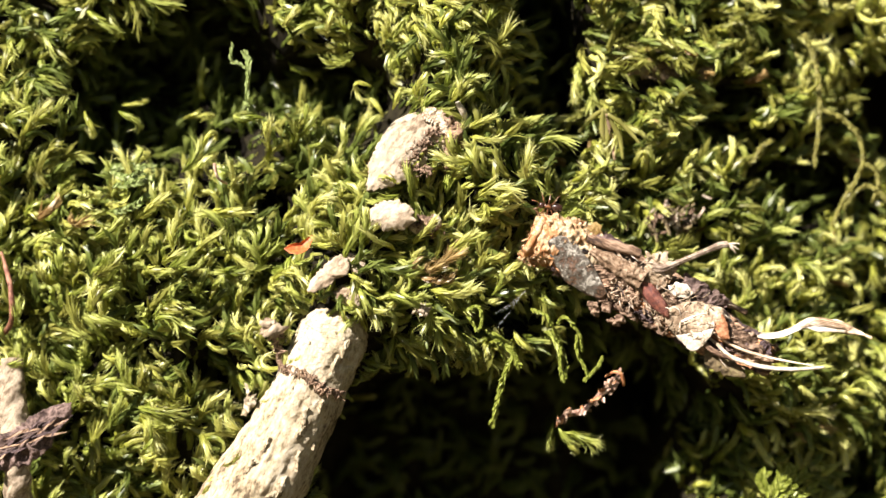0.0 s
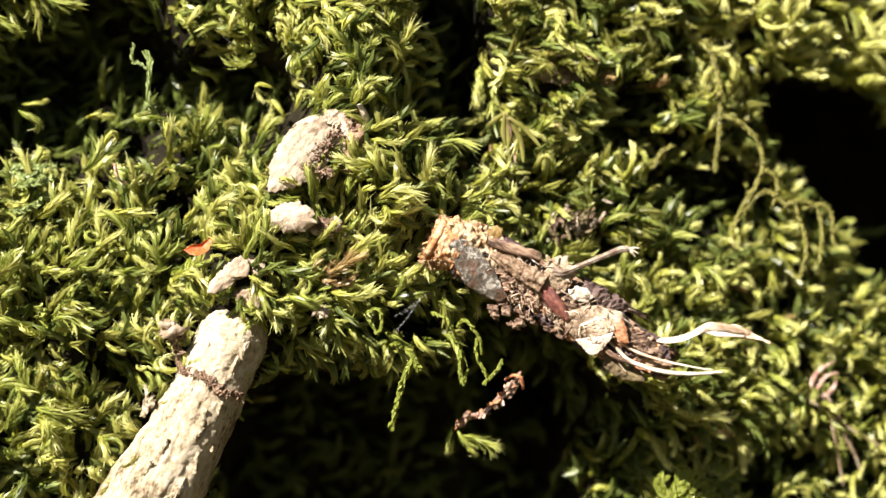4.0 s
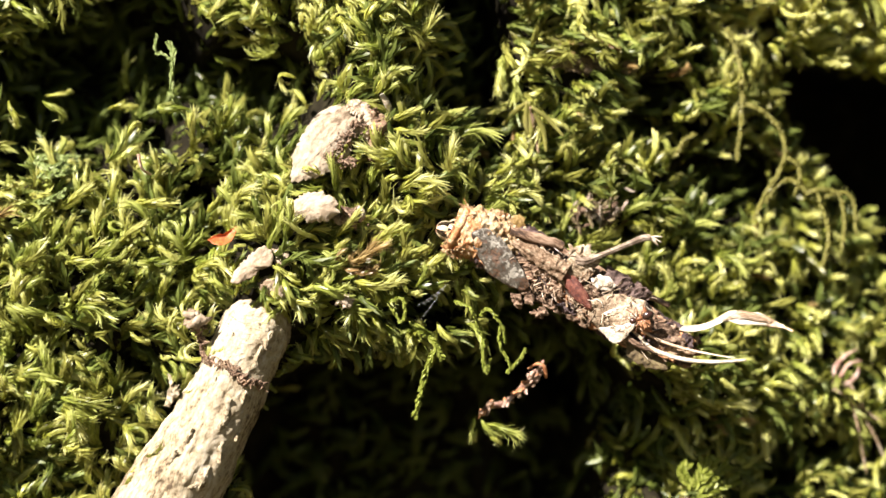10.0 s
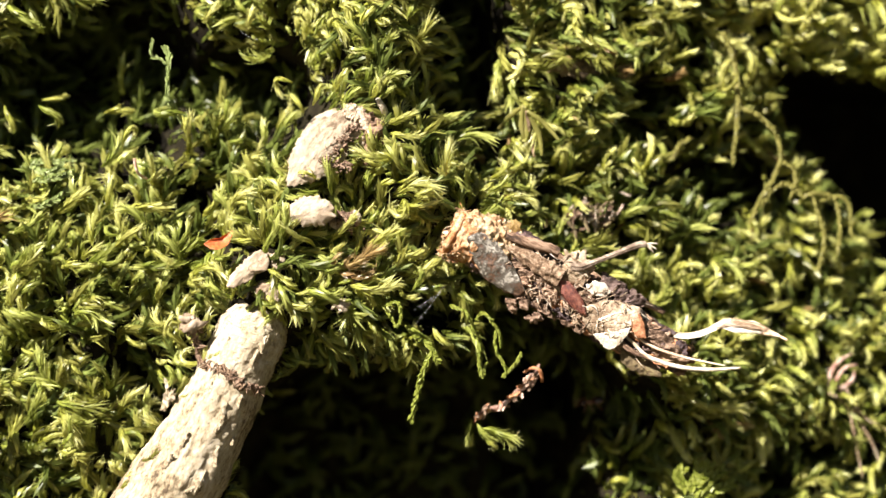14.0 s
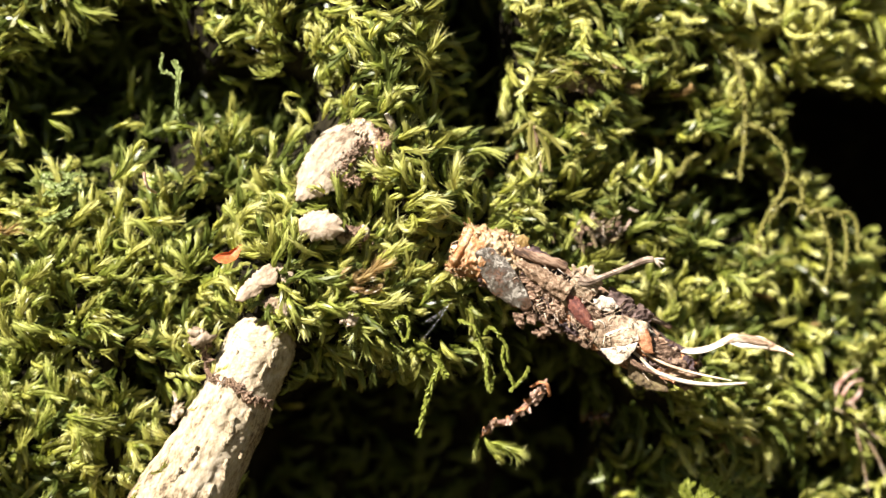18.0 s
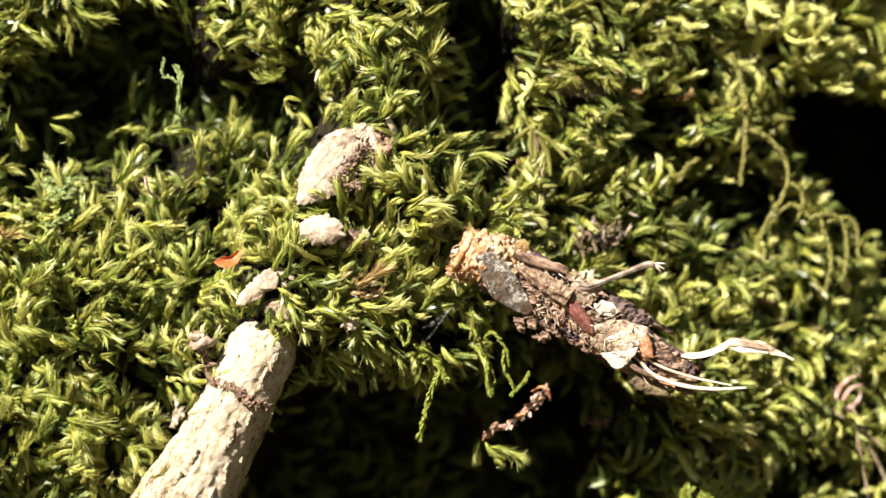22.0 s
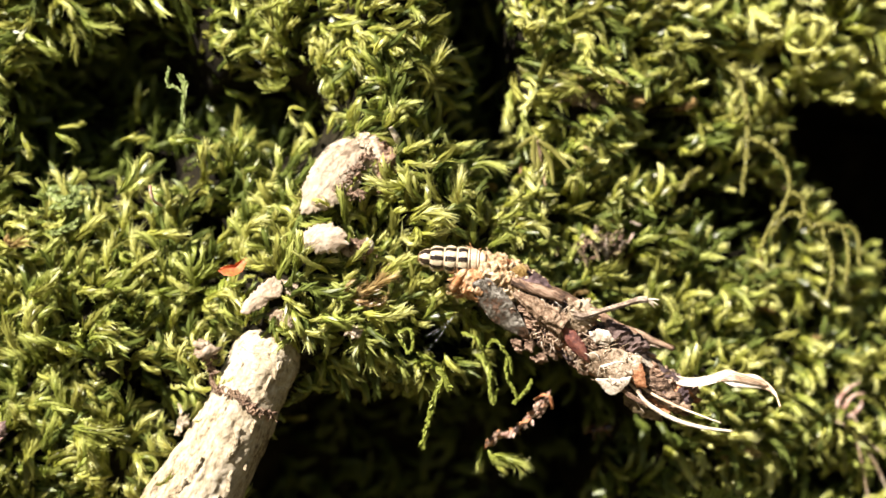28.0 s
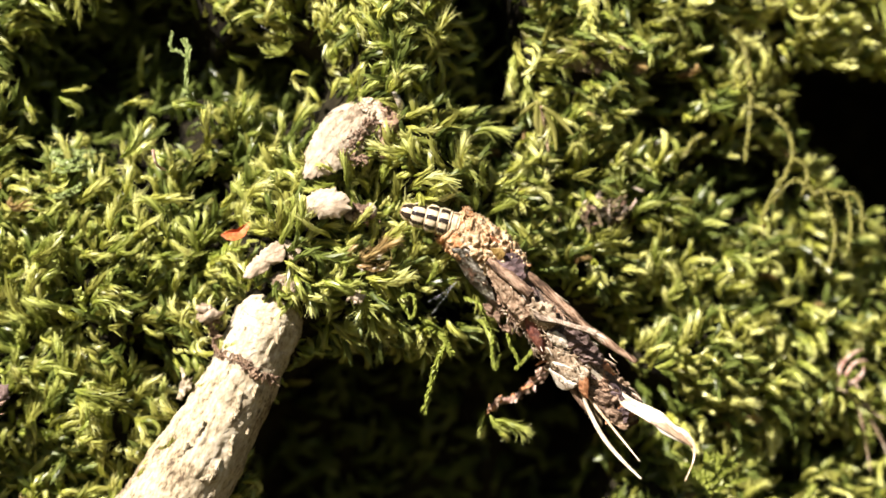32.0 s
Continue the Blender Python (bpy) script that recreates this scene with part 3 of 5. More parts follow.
BEAD = [shoot(420 + i, leaves=34, leaf=0.17, width=0.10, spread=62, lean=40 + 30 * i, falcate=0.8, reach=0.9, taper=0.3) for i in range(4)]
FILL = [rope(390 + i, lean=60 + 26 * i, brush=0.6, fat=0.09, leaf=0.42, width=0.09, leaves=22) for i in range(5)]
# where the shoots' tips point: a, b, degrees (0 along the bank, 90 upwards)
FLOW = [(60, 30, -40), (100, 190, -50), (30, 250, 100), (230, 200, 10), (330, 230, 65), (410, 220, 45), (190, 350, 75), (170, 410, 105),
        (270, 300, 20), (450, 290, 80), (560, 330, 85), (640, 300, 60), (60, 450, 20), (150, 510, 30), (290, 500, 70), (200, 560, 20),
        (80, 610, 85), (250, 610, -30), (70, 690, 70), (160, 680, 120), (60, 800, 15), (230, 710, 65), (310, 620, 85), (250, 840, 30)]
FLOW += [(650, 60, 45), (560, 60, 20), (640, 140, 60), (700, 210, 50), (720, 240, 15), (780, 285, 12), (740, 370, 50), (820, 360, 85),
         (560, 500, 20), (640, 480, 5), (720, 470, 40), (600, 600, -15), (770, 590, -60), (850, 570, -50), (900, 620, -85), (950, 200, -60),
         (900, 330, -30), (1000, 330, 30), (1200, 300, 60), (1350, 600, -70), (1200, 520, 60), (1400, 750, -60), (1450, 420, -50)]
FLOW = np.array(FLOW, float)


def heading(a, b):
    w = 1 / (((FLOW[:, 0] - a) ** 2 + (FLOW[:, 1] - b) ** 2) + 900)
    w = w ** 1.5
    q = np.radians(FLOW[:, 2])
    return math.atan2((w * np.sin(q)).sum(), (w * np.cos(q)).sum())


# the bare places on the root, and what else the moss keeps clear of: a, b, half width, half height, lean
BARE = [(572, 262, 56, 54, 0.0), (468, 562, 52, 30, 0.0), (392, 432, 24, 14, 0.0), (548, 378, 52, 32, 0.0), (440, 478, 40, 27, -0.5), (660, 246, 20, 40, 0.0), (1000, 128, 60, 26, 0.2)]


def bare(a, b):
    for ca, cb, ra, rb, le in BARE:
        x, y = a - ca, b - cb
        x, y = x * math.cos(le) - y * math.sin(le), x * math.sin(le) + y * math.cos(le)
        if (x / ra) ** 2 + (y / rb) ** 2 < 1:
            return True
    # the bare stick
    if b > 560:
        c = np.interp(b, [560, 618, 742, 890, 1150], [456, 438, 378, 296, 150])
        return abs(a - c) < np.interp(b, [560, 618, 742, 890], [62, 68, 70, 86])
    return False


mats = dict(green=moss_green, yellow=moss_yellow, dark=moss_shade, olive=moss_olive, brown=moss_brown, pale=moss_pale)
heaps = {}
single = []
rng = random.Random(5)


def frame_of(head, tip_out, twist):
    """Axes of a shoot: x along its heading on the bank, z out of the bank, tipped."""
    h = np.array([math.cos(head), 0, math.sin(head)])
    n = np.array([0, -1.0, 0])
    n = n * math.cos(tip_out) + h * math.sin(tip_out)
    h = np.cross(np.cross(n, h), n)
    h /= np.linalg.norm(h)
    s = np.cross(n, h)
    n2 = n * math.cos(twist) + s * math.sin(twist)
    return np.stack([h, np.cross(n2, h), n2], 1)


def plant(mat_key, mat_name, kind, a, b, d, head, size, tip_out, twist, alone=False):
    verts, tris, young = kind
    k = size * U * (1 + d / 285)
    R = frame_of(head, tip_out, twist)
    P = np.array(spot(a, b, d))
    if alone:
        single.append((mat_key, mat_name, kind, R, P, k))
    else:
        heaps.setdefault((mat_key, mat_name), []).append((verts @ R.T * k + P, tris, young))


def scatter(pitch, seed):
    rn = random.Random(seed)
    spots_ = [(a + rn.uniform(-0.55, 0.55) * pitch, b + rn.uniform(-0.55, 0.55) * pitch) for b in np.arange(-150, 1040, pitch) for a in np.arange(-260, 1760, pitch)]
    a, b = np.array(spots_).T
    return a, b, depth(a, b), hole(a, b), cavity(a, b), near(a, b, RIDGE), gap(a, b), wavy(a, b, 60, 9.1)


# a low layer first, half of it darkened in colour for shade, then the sunlit shoots above it, swept together in locks
for layer, pitch in ((0, 16.5), (1, 14.5)):
    ja, jb, jd, jh, jc, jr, jg, jn = scatter(pitch, 5 + layer)
    sweep, lift = wavy(ja, jb, 75, 21.3), wavy(ja, jb, 48, 33.1)
    for i in range(len(ja)):
        a, b, d, g = ja[i], jb[i], jd[i], jg[i]
        if bare(a, b) or jh[i] > 0.25:
            continue
        corner = a > 1290 and b < 160
        right = a > 850 + 0.05 * b
        ridge = jr[i] < 130 or (a > 480 and b > 280)
        r = rng.random()
        head = heading(a, b) + 2.6 * sweep[i] + rng.gauss(0, 0.4)
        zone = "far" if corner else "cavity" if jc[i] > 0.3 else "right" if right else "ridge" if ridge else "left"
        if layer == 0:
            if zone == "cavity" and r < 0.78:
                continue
            # shoots in gaps and hollow get the darker green: shade put into colour
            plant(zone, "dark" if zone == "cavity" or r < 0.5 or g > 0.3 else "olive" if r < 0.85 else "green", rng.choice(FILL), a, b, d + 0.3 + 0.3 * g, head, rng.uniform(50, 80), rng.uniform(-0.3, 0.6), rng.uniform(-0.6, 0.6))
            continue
        if a < 400 and b < 290 and rng.random() < (0.75 if b < 150 else 0.58):
            continue
        if 960 < a < 1180 and b > 715 and rng.random() < 0.6:
            continue
        if rng.random() < 1.3 * g or jn[i] < (-0.11 if zone == "left" else -0.5 if zone == "far" else -0.2) or (zone == "cavity" and r < 0.9):
            continue
        if zone == "far":
            key, kind, size = "green" if r < 0.12 else "yellow", rng.choice(CATKIN + ROPE), rng.uniform(70, 110)
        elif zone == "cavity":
            # hollow shoots carry their shade in the colour
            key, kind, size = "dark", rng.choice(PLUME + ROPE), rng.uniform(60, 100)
        elif zone == "right":
            size = rng.uniform(42, 76)
            key = "olive" if r < 0.12 else "green" if r < 0.34 else "yellow" if r < 0.98 else "brown"
            kind = rng.choice(CATKIN) if rng.random() < 0.55 else rng.choice(ROPE + FAN)
            if ((a - 1062) / 50) ** 2 + ((b - 392) / 24) ** 2 < 1 or ((a - 1040) / 110) ** 2 + ((b - 105) / 38) ** 2 < 1:
                key = "olive" if r < 0.7 else "brown"
        elif zone == "ridge":
            key, size = "green" if r < 0.38 else "yellow", rng.uniform(46, 78)
            kind = rng.choice(ROPE + HOOK) if rng.random() < 0.45 else rng.choice(FAN + FAN + PLUME)
            if 600 < a < 800 and 215 < b < 440:
                key = "yellow"
            if 590 < a < 660 and 455 < b < 490:
                key = "brown"
        else:
            key, size = "green" if r < 0.52 else "yellow" if r < 0.86 else "olive" if r < 0.95 else "green" if r < 0.985 else "brown", rng.uniform(50, 90)
            kind = rng.choice(FAN + PLUME + PLUME) if rng.random() < 0.45 else rng.choice(ROPE + HOOK)
        if zone == "left" and ((215 < a < 330 and b > 590 and r < 0.5) or ((a - 160) / 80) ** 2 + ((b - 600) / 30) ** 2 < 1 or r * 23 % 1 < 0.04):
            kind, size = rng.choice(BEAD), rng.uniform(50, 75)
        alone = zone in ("left", "ridge") and 0 < a < 900 and 250 < b < 660 and rng.random() < 0.2
        plant(zone, key, kind, a, b, d + 0.5 - 4.6 * lift[i] + rng.uniform(-1.3, 0.6) + 2 * g, head, size * rng.choice((0.75, 1.0, 1.15)), rng.uniform(-0.7, 0.6), rng.uniform(-0.9, 0.9), alone)

# the shoots that stand out: root end on the chart, degrees, length
HEROES = [(10, 5, -35, 130), (75, 180, 5, 75), (185, 205, 8, 90), (385, 240, 55, 90), (190, 370, 70, 100), (165, 440, 100, 100), (250, 300, 15, 90), (330, 280, 100, 110), (440, 310, 70, 80),
          (25, 420, 30, 90), (230, 370, -15, 110), (360, 390, 65, 90), (20, 480, 25, 90), (110, 480, 12, 100), (40, 500, -30, 80), (150, 545, 55, 80), (280, 540, 80, 90), (135, 580, 18, 110)]
HEROES += [(20, 550, -35, 100), (225, 595, -35, 80), (40, 620, -50, 80), (75, 665, 85, 90), (15, 680, -15, 80), (130, 640, -55, 90), (100, 715, 8, 110), (210, 740, 72, 80), (20, 790, 45, 110),
           (0, 790, -8, 120), (300, 620, 82, 80), (310, 560, 60, 80), (60, 880, 60, 90), (200, 440, 45, 100), (420, 430, 20, 90), (330, 470, 120, 80), (100, 380, 20, 100), (260, 440, -30, 90)]
HEROES2 = [(560, 110, 20, 110), (600, 170, 70, 90), (660, 170, 60, 90), (690, 130, 110, 80), (540, 70, 10, 110), (640, 50, 40, 100), (720, 40, 70, 90), (720, 150, 95, 90), (740, 240, 60, 70),
           (780, 300, 35, 70), (620, 330, 75, 100), (650, 320, 55, 90), (590, 350, 110, 80), (700, 350, 25, 100), (760, 400, 70, 100), (820, 390, 85, 90)]
HEROES2 += [(628, 300, 80, 80), (600, 330, 95, 80), (640, 330, 60, 80), (612, 268, 80, 60), (480, 700, 10, 60), (470, 690, -10, 50), (688, 222, 6, 76), (690, 240, 2, 80), (686, 258, 10, 84), (688, 276, 4, 88), (686, 294, 12, 88), (684, 312, 0, 90), (660, 318, 30, 90), (672, 332, 12, 90), (650, 340, 70, 80), (556, 190, 60, 80), (540, 204, 100, 80), (580, 184, 40, 70), (330, 840, 40, 60), (290, 800, 30, 60)]
HEROES2 += [(860, 350, 50, 70), (890, 360, 20, 70), (920, 365, 40, 70), (950, 380, 60, 60), (870, 320, 30, 70), (735, 350, 30, 70), (650, 400, 40, 70)]
HEROES2 += [(560, 440, 150, 100), (590, 430, 60, 90), (500, 430, 80, 80), (650, 440, 20, 90), (620, 510, 10, 110), (540, 520, 0, 120), (700, 470, 35, 100), (750, 470, 20, 90),
            (730, 520, 60, 80), (560, 610, -10, 110), (640, 590, -20, 110), (720, 580, -40, 110), (770, 580, -50, 100), (880, 300, -10, 100), (900, 330, -30, 90), (960, 330, 20, 90), (850, 340, 30, 70)]
for b in range(636, 900, 14):
    mid, wide = np.interp(b, [560, 618, 742, 890], [456, 438, 378, 296]), np.interp(b, [560, 618, 742, 890], [62, 68, 70, 86])
    plant("left", rng.choice(("green", "yellow", "olive")), rng.choice(FAN + PLUME), mid - wide - rng.uniform(-4, 14), b, -2.4 + rng.uniform(-1.2, 0.6), radians(rng.uniform(-10, 80)), rng.uniform(34, 58), rng.uniform(-0.2, 0.6), rng.uniform(-0.8, 0.8))
    if b < 730:
        plant("ridge", rng.choice(("green", "olive")), rng.choice(PLUME), mid + wide + rng.uniform(-10, 4), b, -1.5, radians(rng.uniform(-60, 60)), rng.uniform(26, 40), 0.2, rng.uniform(-0.8, 0.8))
for a, b, ang, size, d in ((70, 190, -35, 66, -3.2), (10, 190, -75, 80, 1.0), (330, 205, 175, 90, -3.0), (215, 262, 50, 70, -3.0),
                           (180, 300, 40, 70, -3.4), (330, 240, 90, 60, -3.4), (520, 150, 160, 60, -3.0), (400, 215, 60, 60, -3.2)):
    plant("left", rng.choice(("green", "yellow", "yellow")), rng.choice(FAN + HOOK), a, b, d, radians(ang), size, 0.3, rng.uniform(-0.3, 0.3))
for a, b, ang, size in ((838, 745, -85, 58), (846, 752, -60, 62), (852, 764, -25, 84), (866, 770, -12, 60), (880, 764, -50, 50), (842, 770, -100, 40), (860, 776, -40, 50)):
    plant("ridge", "green" if size > 52 else "yellow", rng.choice(FAN[:4]), a, b, 0.0, radians(ang), size * 0.85, 0.4, rng.uniform(-0.4, 0.4))
for a, b, ang, size in ((586, 296, 30, 34), (600, 280, 60, 38), (612, 262, 40, 36), (622, 244, 70, 34), (604, 300, 20, 40), (630, 262, 50, 36), (560, 410, 70, 50), (585, 408, 100, 46), (600, 396, 120, 44), (540, 414, 60, 44), (516, 408, 80, 40)):
    plant("ridge", rng.choice(("green", "olive", "yellow")), rng.choice(ROPE + BEAD), a, b, -4.2, radians(ang), size, 0.3, rng.uniform(-0.4, 0.4))
for i, (a, b, ang, size) in enumerate(HEROES + HEROES2):
    a1, b1 = np.array([float(a)]), np.array([float(b)])
    d = float(depth(a1, b1)[0]) - 2.0 - 9 * float(gap(a1, b1)[0])
    if bare(a, b):
        continue
    plant("left" if i < len(HEROES) else "ridge" if a < 850 else "right", "yellow" if i % 3 else "green", PLUME[4 + i % 5] if a < 330 and b < 260 else (FAN + ROPE + HOOK)[i % 24], a, b, d, radians(ang), size * 0.85, 0.3, rng.uniform(-0.3, 0.3), a < 850)

MATS = {"left": ("moss_mat", "thick mat of glossy yellow-green feather moss on the bank"),
        "ridge": ("moss_cover", "bright yellow-green moss tufts growing over a root"),
        "right": ("moss_slope", "olive-green creeping moss strands on a receding slope"),
        "cavity": ("moss_hollow", "moss in a deep hollow, its green darkened in colour for shade"),
        "far": ("moss_clump", "blurred olive moss clump beyond a dark gap")}
owners = {}
for key, (name, label) in MATS.items():
    owners[key] = tagged(new(name), label, "moss", kind="stuff")
for (zone, key), lot in heaps.items():
    off, vs, fs, ages = 0, [], [], []
    for v, f, age in lot:
        ages.append(age)
        vs.append(v)
        fs.append(f + off)
        off += len(v)
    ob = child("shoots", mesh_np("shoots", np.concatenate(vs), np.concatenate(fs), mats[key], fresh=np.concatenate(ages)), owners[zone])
    ob["kind"] = "stuff"
shared = {}
for zone, key, kind, R, P, k in single[-295:]:
    me = shared.get((id(kind), key))
    if me is None:
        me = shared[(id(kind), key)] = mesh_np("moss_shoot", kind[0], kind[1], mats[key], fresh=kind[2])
    child("moss_shoot", me, owners[zone], m=Matrix.Translation(P) @ Matrix(R.tolist()).to_4x4() @ Matrix.Scale(k, 4))


# ---------------------------------------------------------------- the root
def root():
    top = tagged(new("tree_root"), "pale bare woody root with flaking bark, half buried in moss", "root")
    line = [spot(110, 1200, 6), spot(205, 1040, 0), spot(296, 890, -2), spot(378, 742, -2.6), spot(428, 640, -2.6), spot(446, 598, -2.4), spot(451, 578, -2.0), spot(455, 562, -1.4)]
    child("stick", tube("stick", line, [96 * U, 92 * U, 82 * U, 67 * U, 60 * U, 60 * U, 57 * U, 40 * U], bark_pale, n=420, sides=150, rough=0.05, seed=3, freq=420, peel=0.034), top)
    line = [spot(470, 520, 7), spot(490, 450, 4.5), spot(536, 380, 0.8), spot(534, 332, 1.6), spot(566, 275, 0.6), spot(598, 238, 0.6), spot(616, 212, 1.2)]
    child("buried_length", tube("buried_length", line, [50 * U, 52 * U, 48 * U, 42 * U, 46 * U, 42 * U, 30 * U], root_wood, n=200, sides=100, rough=0.13, seed=5, freq=380), top)
    # the bare faces that stand out of the moss, turned to the light
    for i, (rim, d, tilt) in enumerate([([(508, 334), (514, 290), (522, 262), (545, 232), (566, 211), (590, 206), (613, 194), (640, 204), (644, 226), (622, 262), (606, 292), (584, 312), (548, 330)], -4.0, 0.008), ([(502, 390), (512, 366), (535, 352), (562, 350), (590, 364), (596, 388), (576, 402), (540, 406)], -5.9, 0.012)]):
        me = patch("bare_face", [(a, -b) for a, b in rim], lambda a, b, o, d=d, k=tilt: spot(a, -b, d - 0.05 * o - (a - 575) * k - (-b - 260) * 0.004), root_tan if i else root_wood, seed=75 + i, bulge=16, thick=40, relief=2.5 if i else 4.5, fray=2.5, n=110, rings=26)
        child("bare_face", me, top)
    rn = random.Random(8)
    for i, (a, b, le, w, turn) in enumerate([(398, 735, 40, 12, 75), (390, 760, 26, 9, 50), (386, 812, 34, 11, 80), (357, 856, 40, 18, 60), (340, 872, 24, 12, 20), (302, 706, 34, 20, 30), (292, 716, 30, 16, 70), (296, 690, 30, 8, 95), (430, 706, 40, 10, 66), (418, 776, 34, 8, 60),
                                             (372, 690, 24, 8, 50), (330, 780, 26, 7, 64), (300, 820, 30, 9, 58), (452, 640, 36, 8, 66), (470, 612, 34, 10, 62), (404, 610, 22, 6, 60)]):
        mid, wide = np.interp(b, [560, 618, 742, 890], [456, 438, 378, 296]), np.interp(b, [560, 618, 742, 890], [58, 62, 70, 85])
        off = max(-0.95, min(0.95, (a - mid) / wide))
        d = -2.7 - wide * U * 1000 * math.sqrt(1 - off * off)
        me = flake("bark_flake", le * U, w * U, 2.4 * U, bark_pale, seed=i, bend=0.3, curl=rn.uniform(-0.5, 0.1), ragged=0.45, nx=9, ny=5, relief=0.2)
        child("bark_flake", me, top, m=Matrix.Translation(spot(a, b, d)) @ pose(0, 0, 0, 0, 0, off * 60) @ pose(0, 0, 0, rn.uniform(-14, 14), -turn, 0))
    for i, (a, b, w, h, le) in enumerate([(485, 520, 34, 30, 0), (646, 212, 44, 18, 70), (598, 398, 36, 24, 0), (632, 206, 40, 20, 20), (650, 228, 50, 16, 80), (636, 238, 44, 14, 65), (622, 196, 26, 18, -30)]):
        me = flake("bark_scale", w * U, h * U, 4 * U, bark_flake, seed=80 + i, bend=0.25, curl=0.2, ragged=0.35, nx=18, ny=12, relief=0.10)
        child("bark_scale", me, top, m=Matrix.Translation(spot(a, b, -4.7)) @ pose(0, 0, 0, rn.uniform(-25, 10), le, rn.uniform(-15, 15)))
    # two large loose plates of bark, tipped up towards the light
    for i, rim in enumerate([[(402, 510), (412, 488), (430, 470), (446, 454), (464, 446), (478, 458), (476, 482), (456, 490), (436, 504), (416, 514)], [(476, 452), (500, 446), (512, 470), (496, 488), (484, 478)], [(446, 512), (476, 500), (504, 516), (496, 540), (462, 534)]]):
        me = patch("bark_plate", [(a, -b) for a, b in rim], lambda a, b, o, k=i: spot(a, -b, -6.3 + 0.5 * k - 0.05 * o + (-b - 480) * -0.012), root_tan, seed=80 + i, bulge=6, thick=10, relief=5, fray=2.4)
        child("bark_plate", me, top)
    me = tube("broken_stub", [spot(664, 310, -0.5), spot(666, 268, -3.2), spot(662, 232, -3.8), spot(650, 206, -3.9)], [22 * U, 21 * U, 20 * U, 14 * U], wood_brown, n=90, sides=40, rough=0.55, seed=11, freq=900, grooves=0.06)
    child("broken_stub", me, top, "dark broken side stub of the root")
    me = tube("twig_tip", [spot(690, 212, -3), spot(680, 195, -4.2), spot(670, 178, -4.6)], [5 * U, 6 * U, 4 * U], straw_pale, n=10, sides=8, rough=0.3, seed=12, freq=900)
    child("twig_tip", me, top, "short bleached splinter")


root()


def crumbs(name, label, spots, seed, mat=crumb, rough=1.1):
    top = tagged(new(name), label, "soil crumbs")
    rn = random.Random(seed)
    for a, b, d, spread, count, size in spots:
        for _ in range(count):
            x, y = a + rn.gauss(0, spread), b + rn.gauss(0, spread * 0.6)
            me = lump("crumb", size * rn.uniform(0.4, 1.5) * U, mat, seed=rn.random() * 50, rough=rough, stretch=(rn.uniform(0.8, 1 + rough), 0.8, 0.7), level=2)
            child("crumb", me, top, m=Matrix.Translation(spot(x, y, d + rn.uniform(-0.2, 0.3))) @ pose(0, 0, 0, 0, rn.uniform(-90, 90), 0))
    return top


crumbs("soil_crumbs", "brown crumbs of soil lying across a pale root",
       [(346, 590, -4.2, 6, 30, 2.4), (352, 612, -4.0, 4, 40, 2.0), (358, 636, -3.6, 4, 44, 2.0), (372, 652, -4.6, 5, 40, 1.9), (392, 656, -5.6, 5, 40, 1.9), (408, 668, -6.0, 4, 44, 2.0), (424, 682, -6.0, 5, 60, 2.2), (442, 688, -5.5, 5, 40, 2.0)], 3)
def litter_line():
    top = tagged(new("litter_strand"), "dark brown strand of dead moss lying across a pale root", "plant litter")
    way = [(340, 588, -4.4), (350, 614, -4.2), (358, 642, -4.0), (376, 654, -5.0), (394, 657, -5.7), (410, 670, -6.1), (426, 684, -6.0), (446, 690, -5.4), (464, 694, -4.2)]
    child("mat", tube("mat", [spot(*q) for q in way], [q * U for q in (4, 5, 4.5, 4, 4.5, 5, 7, 5, 3)], crumb, n=150, sides=20, rough=1.0, seed=6, freq=1700, flat=0.5), top)
    rn = random.Random(17)
    line = glide(way, 60)
    for i in range(70):
        a, b, d = line[rn.randrange(60)]
        me = flake("dead_leaflet", rn.uniform(8, 20) * U, rn.uniform(2, 4.5) * U, 1.2 * U, (crumb, wood_brown, plate_tan)[i % 3], seed=2000 + i, bend=0.2, curl=rn.uniform(-0.4, 0.4), ragged=0.3, nx=5, ny=3)
        child("dead_leaflet", me, top, m=Matrix.Translation(spot(a + rn.gauss(0, 4), b + rn.gauss(0, 4), d - 0.3)) @ pose(0, 0, 0, rn.uniform(-40, 40), rn.uniform(-90, 90), rn.uniform(-30, 30)))


litter_line()
crumbs("root_crumbs", "brown soil crumbs and dead moss on a bare root", [(578, 288, -5.0, 8, 30, 2.2), (596, 268, -5.0, 8, 34, 2.2), (612, 250, -5.0, 8, 34, 2.4), (626, 232, -5.0, 8, 34, 2.4), (606, 300, -5.0, 10, 24, 2.6)], 9)
crumbs("pale_soil_clod", "pale brown clod of soil lodged in moss", [(340, 574, -5.0, 6, 6, 10)], 4, root_tan, 0.8)
crumbs("grey_clod", "small grey clod of grit on moss", [(607, 545, -6.4, 6, 20, 4.2)], 5, bark_flake)
crumbs("dry_clod", "brown clod of dry soil caught in moss beside a root", [(620, 392, -5.2, 9, 24, 5)], 6)


def on_bank(points, lift):
    """Chart points given a depth that lies lift mm proud of the bank."""
    a, b = np.array(points, float).T[:2]
    return [(x, y, z - lift) for x, y, z in zip(a, b, depth(a, b) - 6 * gap(a, b))]


